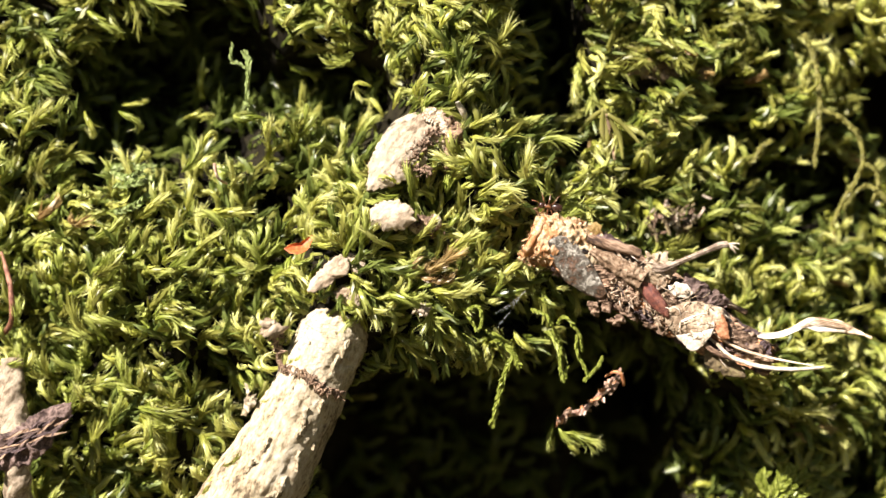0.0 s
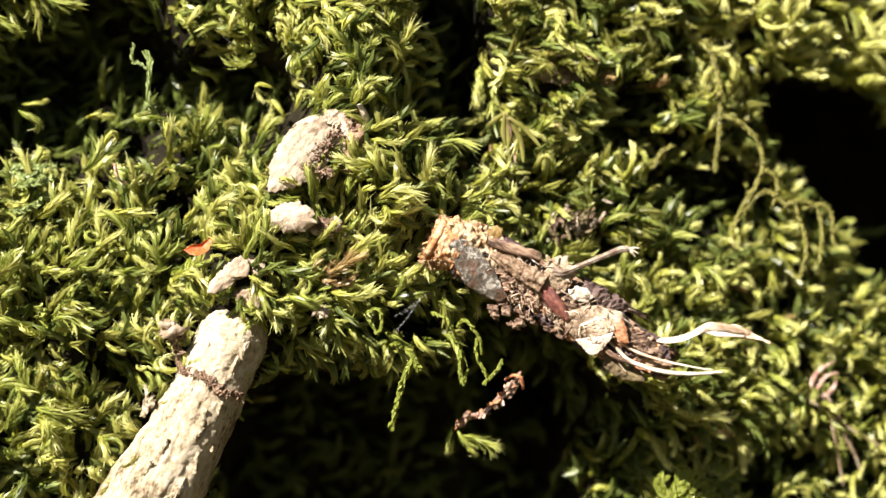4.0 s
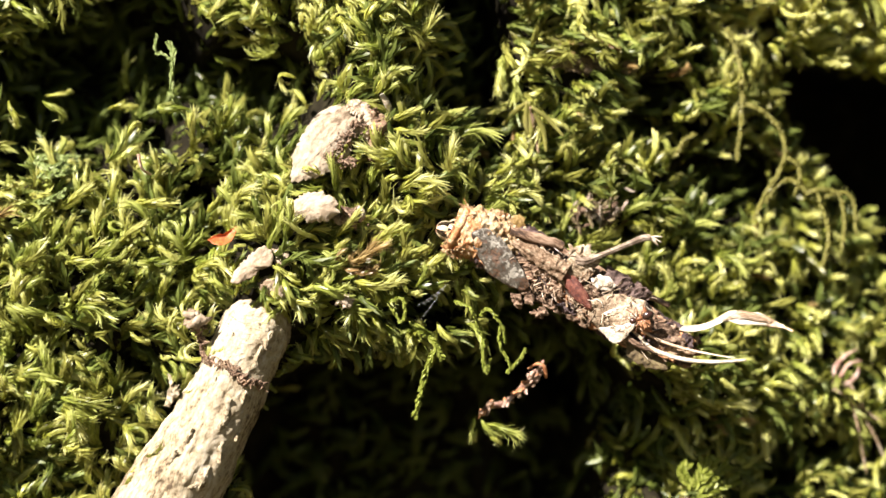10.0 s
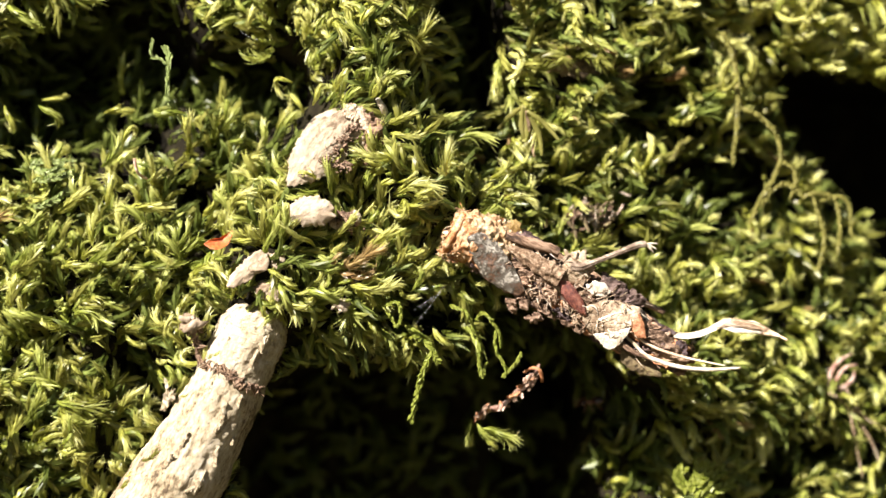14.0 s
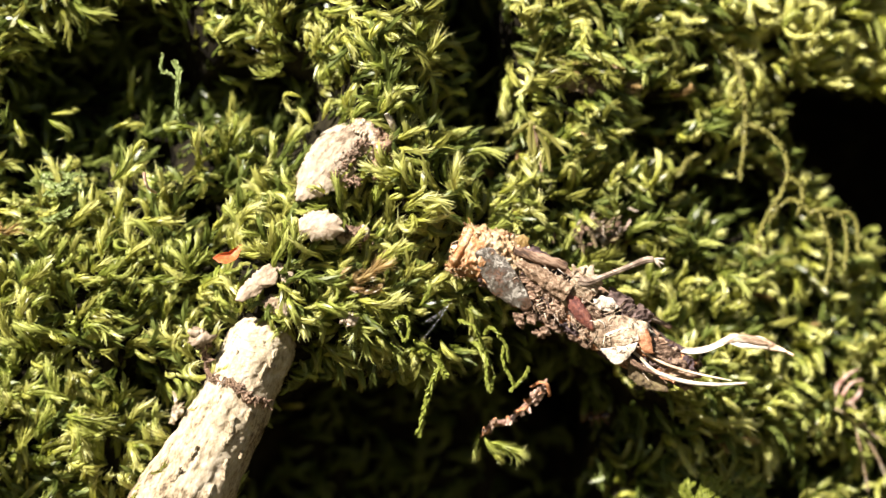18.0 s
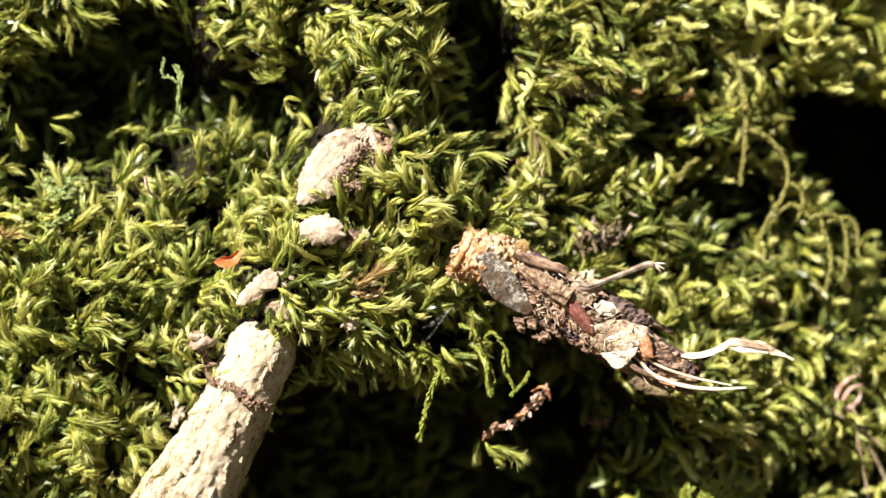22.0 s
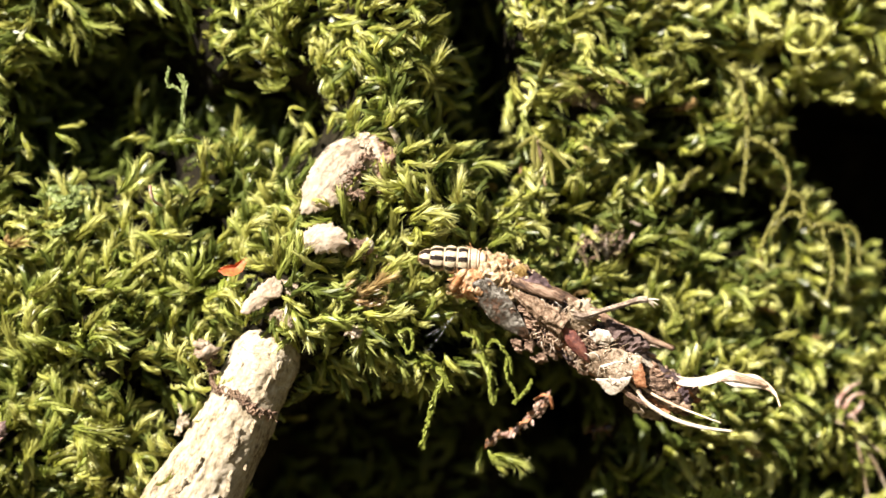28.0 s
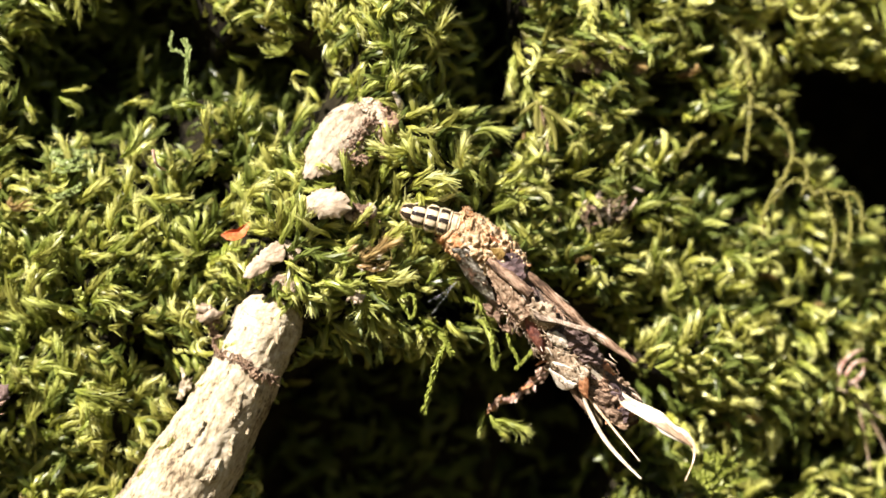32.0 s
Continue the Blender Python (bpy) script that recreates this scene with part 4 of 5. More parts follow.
def debris_twig():
    top = tagged(new("debris_twig"), "short pinkish-brown rotten twig hanging over a hollow", "twig")
    line = [spot(843, 746, 1), spot(862, 731, 0.4), spot(884, 726, 0.3), spot(902, 714, 0.3), spot(922, 694, 0.2), spot(944, 682, 0), spot(958, 666, 0.5)]
    child("stem", tube("stem", line, [2 * U, 5 * U, 4 * U, 3 * U, 5 * U, 6 * U, 3 * U], pink_stem, n=90, sides=24, rough=0.7, seed=4, freq=800, flat=0.6), top)
    rn = random.Random(2)
    for i in range(26):
        t = rn.random()
        a, b = glide([(846, 744), (866, 729), (896, 720), (924, 694), (956, 668)], 50)[int(t * 49)]
        me = flake("bark_shred", rn.uniform(9, 24) * U, rn.uniform(5, 11) * U, 2 * U, (pink_stem, crumb, plate_rust)[i % 3], seed=200 + i, bend=rn.uniform(-0.3, 0.4), curl=rn.uniform(-0.3, 0.3), ragged=0.5, nx=7, ny=5, relief=0.25)
        child("bark_shred", me, top, m=Matrix.Translation(spot(a + rn.gauss(0, 3), b + rn.gauss(0, 5), -0.3 - 0.3 * rn.random())) @ pose(0, 0, 0, rn.uniform(-40, 40), -40 + rn.uniform(-40, 40), rn.uniform(-40, 40)))
    child("hooked_end", tube("hooked_end", [spot(930, 664, 0), spot(944, 656, -0.4), spot(958, 660, -0.4), spot(962, 680, 0)], [2 * U, 3 * U, 4 * U, 3 * U], plate_rust, n=24, sides=10, rough=0.4, seed=5, freq=900), top)


debris_twig()


def red_leaf():
    top = tagged(new("fallen_leaf_scrap"), "small orange-red curled leaf scrap resting on moss", "leaf")
    rim = [(362, 436), (372, 428), (392, 424), (414, 410), (414, 420), (406, 436), (390, 446), (374, 444)]
    child("blade", patch("blade", [(a, -b) for a, b in rim], lambda a, b, o: spot(a, -b, -6.0 + 0.05 * o + (-b - 428) * -0.03), leaf_red, seed=31, bulge=7, thick=2.5, relief=2, fray=0.5), top)


red_leaf()


def left_twig():
    top = tagged(new("broken_twig"), "pale broken twig wedged upright in moss with torn bark", "twig")
    child("wood", tube("wood", [spot(-122, 630, -2), spot(-118, 740, -3), spot(-112, 860, -3), spot(-108, 960, 2)], [20 * U, 25 * U, 24 * U, 22 * U], root_wood, n=90, sides=30, rough=0.3, seed=21, freq=900), top)
    rim = [(-160, 770), (-120, 756), (-84, 728), (-50, 712), (-16, 706), (-14, 730), (-38, 756), (-52, 786), (-84, 812), (-120, 828), (-160, 826)]
    me = patch("torn_bark", [(a, -b) for a, b in rim], lambda a, b, o: spot(a, -b, -4.6 - 0.05 * o), plate_dark, seed=33, bulge=7, thick=10, relief=11, fray=3, n=110, rings=16)
    child("torn_bark", me, top, "dark brown torn bark wrapped round the twig")
    for k in range(26):
        u = k / 25
        me = flake("bark_fibre", (26 + 22 * ((k * 7) % 5) / 4) * U, 4 * U, 3 * U, (plate_dark, wood_brown, plate_purple)[k % 3], seed=240 + k, bend=0.1, curl=0.1, ragged=0.4, nx=6, ny=3, relief=0.3)
        child("bark_fibre", me, top, m=Matrix.Translation(spot(-146 + 112 * u, 792 - 50 * u + ((k * 13) % 7 - 3) * 5, -5.3)) @ pose(0, 0, 0, 0, -30 + ((k * 11) % 9 - 4) * 5, 0))
    red = tagged(new("withered_plant"), "thin reddish dry stem curling up from moss", "stem")
    child("stalk", tube("stalk", [spot(-140, 590, 0), spot(-122, 560, -2.5), spot(-124, 500, -3), spot(-140, 440, -1)], [5 * U, 5.5 * U, 5 * U, 3 * U], stem_red, n=30, sides=10, rough=0.3, seed=22, freq=700), red)


left_twig()


def curls():
    top = tagged(new("white_husk"), "tiny white curled husk lying on moss", "husk")
    child("shell", tube("shell", [spot(628, 378, -5), spot(636, 386, -5.4), spot(638, 398, -5.2)], [4 * U, 5.5 * U, 3 * U], flake_white, n=14, sides=8, rough=0.1, seed=1), top)
    scrap = tagged(new("rotten_leaf"), "flat brown rotten leaf lying among moss on the slope", "leaf")
    lay = lambda a, b, o: spot(*on_bank([(a, -b)], 1.2 + 0.05 * o)[0])
    child("blade", patch("blade", [(940, -92), (975, -78), (1020, -84), (1062, -104), (1072, -128), (1046, -146), (1004, -140), (962, -124)], lay, rotten, seed=44, bulge=6, thick=3, relief=9, fray=4, n=90, rings=12), scrap)
    child("torn_lobe", patch("torn_lobe", [(1060, -112), (1094, -108), (1134, -122), (1120, -142), (1086, -146)], lay, rotten, seed=45, bulge=4, thick=3, relief=9, fray=4, n=60, rings=9), scrap)
    dead = tagged(new("grey_dead_moss"), "grey-brown lump of dead moss on the slope", "dead moss")
    rd = random.Random(61)
    for k in range(60):
        a, b = rd.gauss(1055, 26), rd.gauss(385, 13)
        child("dead_shoot", flake("dead_shoot", rd.uniform(12, 30) * U, rd.uniform(4, 8) * U, 2 * U, (crumb, fibre_grey, rotten)[k % 3], seed=2600 + k, bend=0.3, curl=rd.uniform(-0.4, 0.4), ragged=0.4, nx=6, ny=4, relief=0.3), dead, m=Matrix.Translation(spot(*on_bank([(a, b)], 2.5 + rd.random())[0])) @ pose(0, 0, 0, rd.uniform(-40, 40), rd.uniform(-90, 90), rd.uniform(-40, 40)))
    sprig = tagged(new("withered_sprig"), "yellowish withered sprig with narrow drooping leaves", "sprig")
    for k, p in enumerate([[(930, 190), (905, 210), (885, 232)], [(932, 192), (934, 230), (938, 262), (936, 288)], [(934, 200), (944, 240), (948, 282)], [(936, 204), (956, 240), (962, 280)], [(936, 200), (966, 222), (992, 252)], [(928, 192), (926, 225), (930, 250)]]):
        child("drooping_leaf", tube("drooping_leaf", [spot(*q) for q in on_bank(p, 4.0 + 0.2 * k)], [2.5 * U, 5 * U, 2 * U] if len(p) == 3 else [2.5 * U, 5 * U, 5 * U, 2 * U], (moss_runner, plate_tan)[k == 2], n=24, sides=10, rough=0.2, seed=80 + k, flat=0.5), sprig)
    seta = tagged(new("moss_seta"), "thin pinkish moss stalk with a swollen white tip", "moss stalk")
    child("stalk", tube("stalk", [spot(262, 320, -3), spot(248, 312, -4.5), spot(242, 298, -5), spot(240, 284, -5)], [2 * U, 2.4 * U, 2.6 * U, 3.6 * U], pink_stem, n=24, sides=10, rough=0.15, seed=3), seta)
    leaf = tagged(new("dry_leaf_scrap"), "reddish dry leaf scrap curled against the moss", "leaf")
    for k, p in enumerate([[(1470, 690), (1476, 660), (1494, 640), (1512, 630)], [(1474, 700), (1486, 672), (1500, 655), (1520, 650)], [(1480, 690), (1496, 690), (1512, 676), (1516, 660)]]):
        child("rolled_edge", tube("rolled_edge", [spot(*q) for q in on_bank(p, 3.0)], [1.5 * U, 4.5 * U, 3.5 * U, 1.5 * U], pink_stem, n=24, sides=10, rough=0.3, seed=70 + k, freq=900, flat=0.5), leaf)
    for k, (p, r) in enumerate([([(1488, 690, 5), (1520, 740, 3), (1548, 790, 4), (1560, 820, 5)], 3), ([(1500, 690, 5), (1530, 740, 3), (1580, 770, 4), (1620, 800, 5)], 2.5), ([(1470, 700, 5), (1500, 720, 3), (1515, 770, 4), (1530, 850, 5)], 2)]):
        st = tagged(new("grass_stem"), "thin dry straw-coloured grass stem lying on moss", "stem", group="dry stems on the slope")
        child("stalk", tube("stalk", [spot(*q) for q in on_bank(p, 3.0)], [r * U] * 4, straw_brown, n=24, sides=8, rough=0.2, seed=50 + k), st)


curls()


def strands():
    """Long bare moss runners along the edge of the slope."""
    runs = [[(1282, 60, 9), (1298, 96, 9), (1308, 140, 8), (1312, 190, 8), (1345, 208, 8), (1376, 240, 8), (1386, 285, 8), (1372, 318, 8)],
            [(1310, 180, 8), (1306, 240, 8), (1300, 290, 8)], [(1386, 290, 8), (1405, 300, 8), (1412, 330, 9), (1404, 352, 9)],
            [(1350, 372, 8), (1366, 345, 8), (1388, 330, 8), (1410, 336, 8), (1424, 352, 9)], [(1330, 400, 8), (1352, 352, 8), (1372, 322, 8)],
            [(1440, 350, 9), (1458, 400, 8), (1462, 440, 8), (1452, 480, 8)], [(1424, 352, 9), (1450, 346, 9), (1480, 356, 9), (1490, 400, 8), (1486, 450, 8)],
            [(1455, 360, 9), (1490, 352, 8), (1507, 372, 8), (1510, 420, 8)],
            [(1170, 282, 6), (1190, 285, 5), (1205, 262, 5), (1222, 250, 5)]]
    for i, p in enumerate(runs):
        leafy_stem("moss_runner", "long yellow-green moss runner trailing over the slope", [(a, b, 8.5) for a, b, _ in p], moss_runner, 4.8 if i == 0 else 4.0, 9, 120 if i == 0 else 64, 900 + 9 * i)


def leafy_stem(name, label, points, mat, width, leaf_size, count, seed, flat=False):
    """A stem with separate small leaves along it (bracts or fern-like side leaves)."""
    top = tagged(new(name), label, "moss stem")
    rn = random.Random(seed)
    line = glide(points, 40)
    child("stem", tube("stem", [spot(*q) for q in points], [width * U] * len(points), mat, n=30, sides=8, rough=0.2, seed=seed), top)
    kinds = [flake("leaflet", leaf_size * U, leaf_size * 0.42 * U, 1.5 * U, mat, seed=seed + i, bend=-0.3, curl=0.4, ragged=0.15, nx=5, ny=3, tip=1.0) for i in range(3)]
    for i in range(count):
        q = line[int(i / count * 39)]
        w = rn.choice([-1, 1]) if flat else rn.uniform(-1, 1)
        t = line[min(39, int(i / count * 39) + 1)] - line[max(0, int(i / count * 39) - 1)]
        ang = math.degrees(math.atan2(t[1], t[0])) + w * 34
        off = leaf_size * 0.5
        a, b = q[0] + math.cos(math.radians(ang)) * off, q[1] + math.sin(math.radians(ang)) * off
        child("leaflet", rn.choice(kinds), top, m=Matrix.Translation(spot(a, b, q[2] - 0.2 - rn.random() * 0.4)) @ pose(0, 0, 0, rn.uniform(-40, 40), ang, rn.uniform(-25, 25)))


strands()
leafy_stem("moss_stalk", "upright pale green moss stalk with small bracts", [(326, 225, 0), (312, 195, -1), (298, 172, -2), (300, 135, -3), (301, 108, -3.5), (296, 92, -3)], moss_pale, 3.6, 13, 52, 300)
leafy_stem("moss_stalk", "thin pale green moss stalk with a bent tip", [(300, 118, -3), (284, 108, -3.2), (270, 100, -3.2), (272, 76, -3)], moss_pale, 2.2, 9, 24, 307)
for k, p in enumerate([[(40, 300, 2), (80, 288, 1), (130, 292, 1)], [(60, 325, 2), (100, 318, 0.5), (135, 308, 0.5)], [(60, 370, 1), (95, 360, 0), (130, 335, 0)], [(55, 300, 2), (85, 308, 1), (110, 300, 1)]]):
    leafy_stem("fern_moss_frond", "small pale green fern-like moss frond", on_bank(p, 3.4), moss_pale, 3, 11, 60, 320 + 7 * k, True)
for k, p in enumerate([[(1215, 880, 1), (1235, 850, 0), (1240, 828, 0)], [(1225, 880, 1), (1262, 852, 0), (1280, 838, 0)], [(1215, 870, 1), (1205, 850, 0), (1210, 838, 0)], [(1230, 890, 1), (1275, 870, 0), (1296, 862, 0)], [(1230, 870, 1), (1250, 845, -0.5), (1258, 830, 0)]]):
    leafy_stem("fern_moss_frond", "small pale green fern-like moss frond", on_bank(p, 6.5), moss_green, 3, 16, 50, 360 + 7 * k, True)
for k, p in enumerate([[(770, 620, -4), (752, 660, -5), (742, 700, -4.5), (730, 745, -3)], [(730, 600, -4), (755, 610, -5), (775, 640, -5)]]):
    leafy_stem("hanging_moss_shoot", "slender yellow-green moss shoot hanging over a hollow", p, moss_green, 2.4, 12, 80, 420 + 7 * k)
for k, p in enumerate([[(880, 590, -2), (880, 620, -3), (895, 650, -3), (900, 660, -2)], [(852, 610, -2), (850, 640, -3), (855, 668, -3), (862, 650, -2)], [(925, 628, -2), (915, 648, -3), (895, 668, -3)],
                       [(845, 570, -2), (860, 560, -3), (885, 590, -3), (890, 615, -2)], [(800, 545, -4), (825, 555, -5), (840, 580, -4), (850, 605, -3)], [(685, 545, -6), (705, 540, -7), (712, 560, -7), (705, 580, -6), (690, 560, -6)]]):
    leafy_stem("moss_thread", "thin worm-like yellow-green moss shoot in the shade", p, moss_green, 2.6, 7.5, 60, 450 + 7 * k)

def silk_threads():
    for k, (p, q) in enumerate([((735, 552, -7), (790, 512, -8)), ((738, 578, -7), (784, 516, -8)), ((428, 58, -2), (458, 74, -2)), ((745, 550, -7), (783, 520, -8))]):
        top = tagged(new("silk_thread"), "single fine white spider silk thread between moss shoots", "silk thread", group="silk threads")
        mid = [(x + y) / 2 for x, y in zip(p, q)]
        child("strand", tube("strand", [spot(*p), spot(mid[0], mid[1] + 2, mid[2]), spot(*q)], [0.13 * U] * 3, web, n=10, sides=5), top)


silk_threads()


# ---------------------------------------------------------------- the case-bearing caterpillar
K = U * (1 - 4.8 / 285)          # chart steps at the case's distance


def squeeze(a):
    """The case is flatter than it is high, but for its tail."""
    return float(np.interp(a, [0, 60, 300, 400, 450], [0.85, 0.62, 0.6, 0.85, 1.0]))


def around(a, r, phi, roll=0.0, pitch=0.0, yaw=0.0):
    """A pose on the case: a along it, r out from its axis, phi degrees up from its front; the piece's face looks outwards."""
    w = radians(phi)
    return Matrix.Translation((a * K, -r * K * squeeze(a) * math.cos(w), r * K * math.sin(w))) @ pose(0, 0, 0, -phi) @ pose(0, 0, 0, roll, pitch, yaw)


def cp(a, p, f):
    return (a * K, -f * squeeze(a) * K, p * K)


def larva_case():
    top = tagged(new("caterpillar_case"), "rough caterpillar case of bark, leaf bits and straws bound with silk", "caterpillar case")
    child("silk_tube", tube("silk_tube", [cp(4, 0, 0), cp(60, 6, 0), cp(150, 12, 0), cp(260, 8, 0), cp(370, 4, 0), cp(440, 0, 0), cp(474, -3, 0)],
                            [31 * K, 38 * K, 40 * K, 44 * K, 38 * K, 28 * K, 12 * K], silk, n=60, sides=28, rough=0.35, seed=9, freq=520, flat=0.62), top)
    rn = random.Random(21)
    mats3 = [plate_dark, plate_tan, wood_brown, crumb, plate_purple, plate_rust]
    # shingled scraps all round
    for i in range(120):
        a = 60 + 400 * (i / 119) + rn.uniform(-12, 12)
        phi = (i * 137.5) % 360
        r = np.interp(a, [60, 150, 260, 370, 440, 474], [38, 42, 46, 40, 30, 18])
        me = flake("bark_scrap", rn.uniform(26, 62) * K, rn.uniform(14, 34) * K, 3 * K, mats3[i % 6], seed=600 + i, bend=rn.uniform(0.05, 0.35), curl=rn.uniform(-0.1, 0.25), ragged=0.4, nx=8, ny=6, relief=0.34)
        child("bark_scrap", me, top, m=around(a, r, phi, rn.uniform(-12, 12), rn.uniform(-22, 22), rn.uniform(-14, 6)))
    def wrap(radius, low=12.0, up=8.0):
        return lambda a, p, o: cp(a, p, math.sqrt(max(low ** 2, radius ** 2 - (p - up) ** 2)) + o)

    me = patch("grey_leaf", [(26, 6), (40, 24), (62, 31), (110, 8), (164, -28), (158, -42), (120, -46), (88, -44), (42, -16)], lambda a, p, o: cp(a, p, 58 + o - 0.006 * (p - 10) ** 2), leaf_grey, seed=3, bulge=5, thick=4, relief=6, n=90, rings=14, fray=0.8)
    child("grey_leaf", me, top, "weathered grey-brown leaf piece on the flank")
    child("short_twig", tube("short_twig", [cp(86, 40, 46), cp(132, 51, 45), cp(182, 61, 42)], [8 * K, 9.5 * K, 9 * K], wood_brown, n=30, sides=14, rough=0.3, seed=2, freq=900, grooves=0.08), top, "brown twig bound along the case")
    child("split_twig", tube("split_twig", [cp(100, 26, 52), cp(150, 24, 56), cp(206, 22, 54)], [5 * K, 15 * K, 17 * K], plate_tan, n=110, sides=60, rough=0.3, seed=6, freq=1000, grooves=0.10), top, "felted tan plant fibre")
    for k in range(110):
        a, p = rn.uniform(150, 245), rn.uniform(-30, 46)
        s, c = rn.uniform(-9, 9), rn.uniform(-9, 9)
        f = 52 - 0.004 * p * p
        child("felt_fibre", tube("felt_fibre", [cp(a, p, f), cp(a + s, p + c, f + rn.uniform(2, 9)), cp(a + 1.8 * s + 3, p + 2.0 * c, f - 1)], [1.1 * K, 0.9 * K, 0.4 * K], (straw_brown, fibre_grey, plate_tan)[k % 3], n=7, sides=5), top)
    for k in range(70):
        a, p = rn.uniform(245, 352), rn.uniform(-40, 44)
        s, c = rn.uniform(-8, 8), rn.uniform(-8, 8)
        child("tissue_fibre", tube("tissue_fibre", [cp(a, p, 59), cp(a + s, p + c, 64), cp(a + 1.8 * s, p + 2.0 * c, 60)], [0.9 * K, 0.8 * K, 0.4 * K], tissue if k % 4 else straw_brown, n=7, sides=5), top)
    # forked stalk
    child("forked_stalk", tube("forked_stalk", [cp(212, 50, 58), cp(228, 57, 64), cp(248, 80, 66), cp(276, 114, 76), cp(296, 138, 82), cp(308, 146, 80)], [9 * K, 7 * K, 4.6 * K, 4.4 * K, 5.4 * K, 5 * K], fibre_grey, n=90, sides=22, rough=0.16, seed=7, freq=900, grooves=0.2), top, "grooved brown stalk with a frayed pale tip")
    me = patch("stalk_fork", [(186, 68), (200, 70), (208, 80), (214, 66), (232, 66), (248, 46), (230, 48), (222, 30), (212, 8), (206, 34), (198, 52)], lambda a, p, o: cp(a, p, 63 + o), tissue, seed=8, bulge=4, thick=3, relief=4, fray=2.4, n=110, rings=12)
    child("stalk_fork", me, top, "pale torn tissue at the fork of the stalk")
    for k in range(7):
        a, p = 212 + rn.uniform(-14, 18), 56 + rn.uniform(-20, 14)
        s, c = rn.uniform(-14, 14), rn.uniform(-14, 14)
        child("torn_fibre", tube("torn_fibre", [cp(a, p, 67), cp(a + s, p + c, 70), cp(a + 1.6 * s, p + 1.9 * c, 66)], [1.2 * K, 1.0 * K, 0.4 * K], tissue, n=12, sides=7, rough=0.3, seed=k), top)
    for i in range(7):
        w = rn.uniform(-1, 1)
        child("frayed_fibre", tube("frayed_fibre", [cp(302, 142, 80), cp(314 + 2 * w, 148 + 6 * w, 78), cp(324 + 2 * i - 6, 148 + 14 * w, 74)], [2.6 * K, 2.0 * K, 0.8 * K], straw_pale, n=8, sides=6), top)
    child("torn_tissue", patch("torn_tissue", [(196, 62), (206, 76), (218, 84), (232, 76), (246, 72), (252, 58), (240, 46), (234, 30), (222, 12), (212, -14), (204, -6), (208, 20), (200, 40)], lambda a, p, o: cp(a, p, 60 + o - 0.006 * (p - 40) ** 2), tissue, seed=18, bulge=5, thick=3, relief=6, fray=2.6, n=130, rings=14), top, "pale torn plant tissue round the stalk's foot")
    child("ochre_leaf", patch("ochre_leaf", [(66, 50), (78, 64), (86, 76), (98, 72), (108, 62), (110, 52), (94, 48)], lambda a, p, o: cp(a, p, 34 + o - 0.3 * (p - 50)), ochre, seed=19, bulge=3, thick=2.5, relief=4, fray=1.5), top, "curled ochre leaf scrap")
    me = lump("bud_scale", 24 * K, seed_red, seed=4, rough=0.18, stretch=(1.8, 0.5, 0.54), level=3)
    child("bud_scale", me, top, "dark red bud scale", Matrix.Translation(cp(238, 4, 56)) @ pose(0, 0, 0, 0, 26, 0))
    for i, (a, p, f, le, w, turn, mat) in enumerate([(284, 10, 54, 66, 44, 30, crumb), (262, -18, 50, 40, 26, 70, plate_tan), (302, 62, 34, 66, 34, 8, plate_dark), (236, 40, 58, 34, 22, -60, plate_tan),
                                                      (330, 56, 36, 52, 36, -14, plate_dark), (335, 26, 50, 50, 36, 10, plate_tan), (410, 6, 42, 86, 34, 2, crumb), (440, -2, 34, 70, 30, -6, plate_tan), (165, 8, 58, 70, 32, -12, crumb),
                                                      (204, -6, 54, 50, 28, 40, crumb), (160, -44, 34, 40, 18, 20, crumb), (205, -44, 36, 44, 18, 10, crumb)]):
        me = flake("leaf_scrap", le * K, w * K, 3 * K, mat, seed=800 + i, bend=0.3, curl=0.15, ragged=0.3, nx=10, ny=7, relief=0.24)
        child("leaf_scrap", me, top, m=Matrix.Translation(cp(a, p, f)) @ pose(0, 0, 0, rn.uniform(-10, 10) - p * 0.7, turn, rn.uniform(-12, 12)))
    # the larger torn leaves on the flank
    child("veined_leaf", patch("veined_leaf", [(264, -6), (292, 27), (318, 36), (352, 44), (362, 27), (356, 10), (330, -20), (302, -38), (279, -30)], wrap(60), veined_leaf, seed=61, bulge=4, thick=3, relief=3, n=80, rings=12), top, "dry beige leaf with pale veins")
    child("white_fold", patch("white_fold", [(302, -37), (318, -26), (340, -10), (356, 8), (358, -10), (352, -34), (343, -48), (330, -47)], lambda a, p, o: cp(a, p, 62 + o + 0.15 * p), flake_white, seed=62, bulge=4, thick=3, relief=2.5, n=70, rings=10), top, "white folded leaf edge")
    child("white_patch", patch("white_patch", [(250, 34), (262, 48), (280, 52), (296, 44), (292, 30), (274, 24), (258, 25)], wrap(62, up=12), flake_white, seed=63, bulge=4, thick=3, relief=2, fray=1.6), top, "round white leaf patch")
    child("rust_plate", patch("rust_plate", [(344, 18), (353, 40), (372, 24), (388, 2), (376, -6), (362, 0)], wrap(58), plate_rust, seed=64, bulge=4, thick=3, relief=3), top, "orange-brown bark plate")
    child("dark_leaf", patch("dark_leaf", [(352, -30), (380, -28), (430, -30), (446, -46), (424, -56), (398, -62), (370, -54)], lambda a, p, o: cp(a, p, 26 + o), rotten, seed=65, bulge=4, thick=3, relief=6, fray=2.2), top, "dark ragged leaf under the tail")
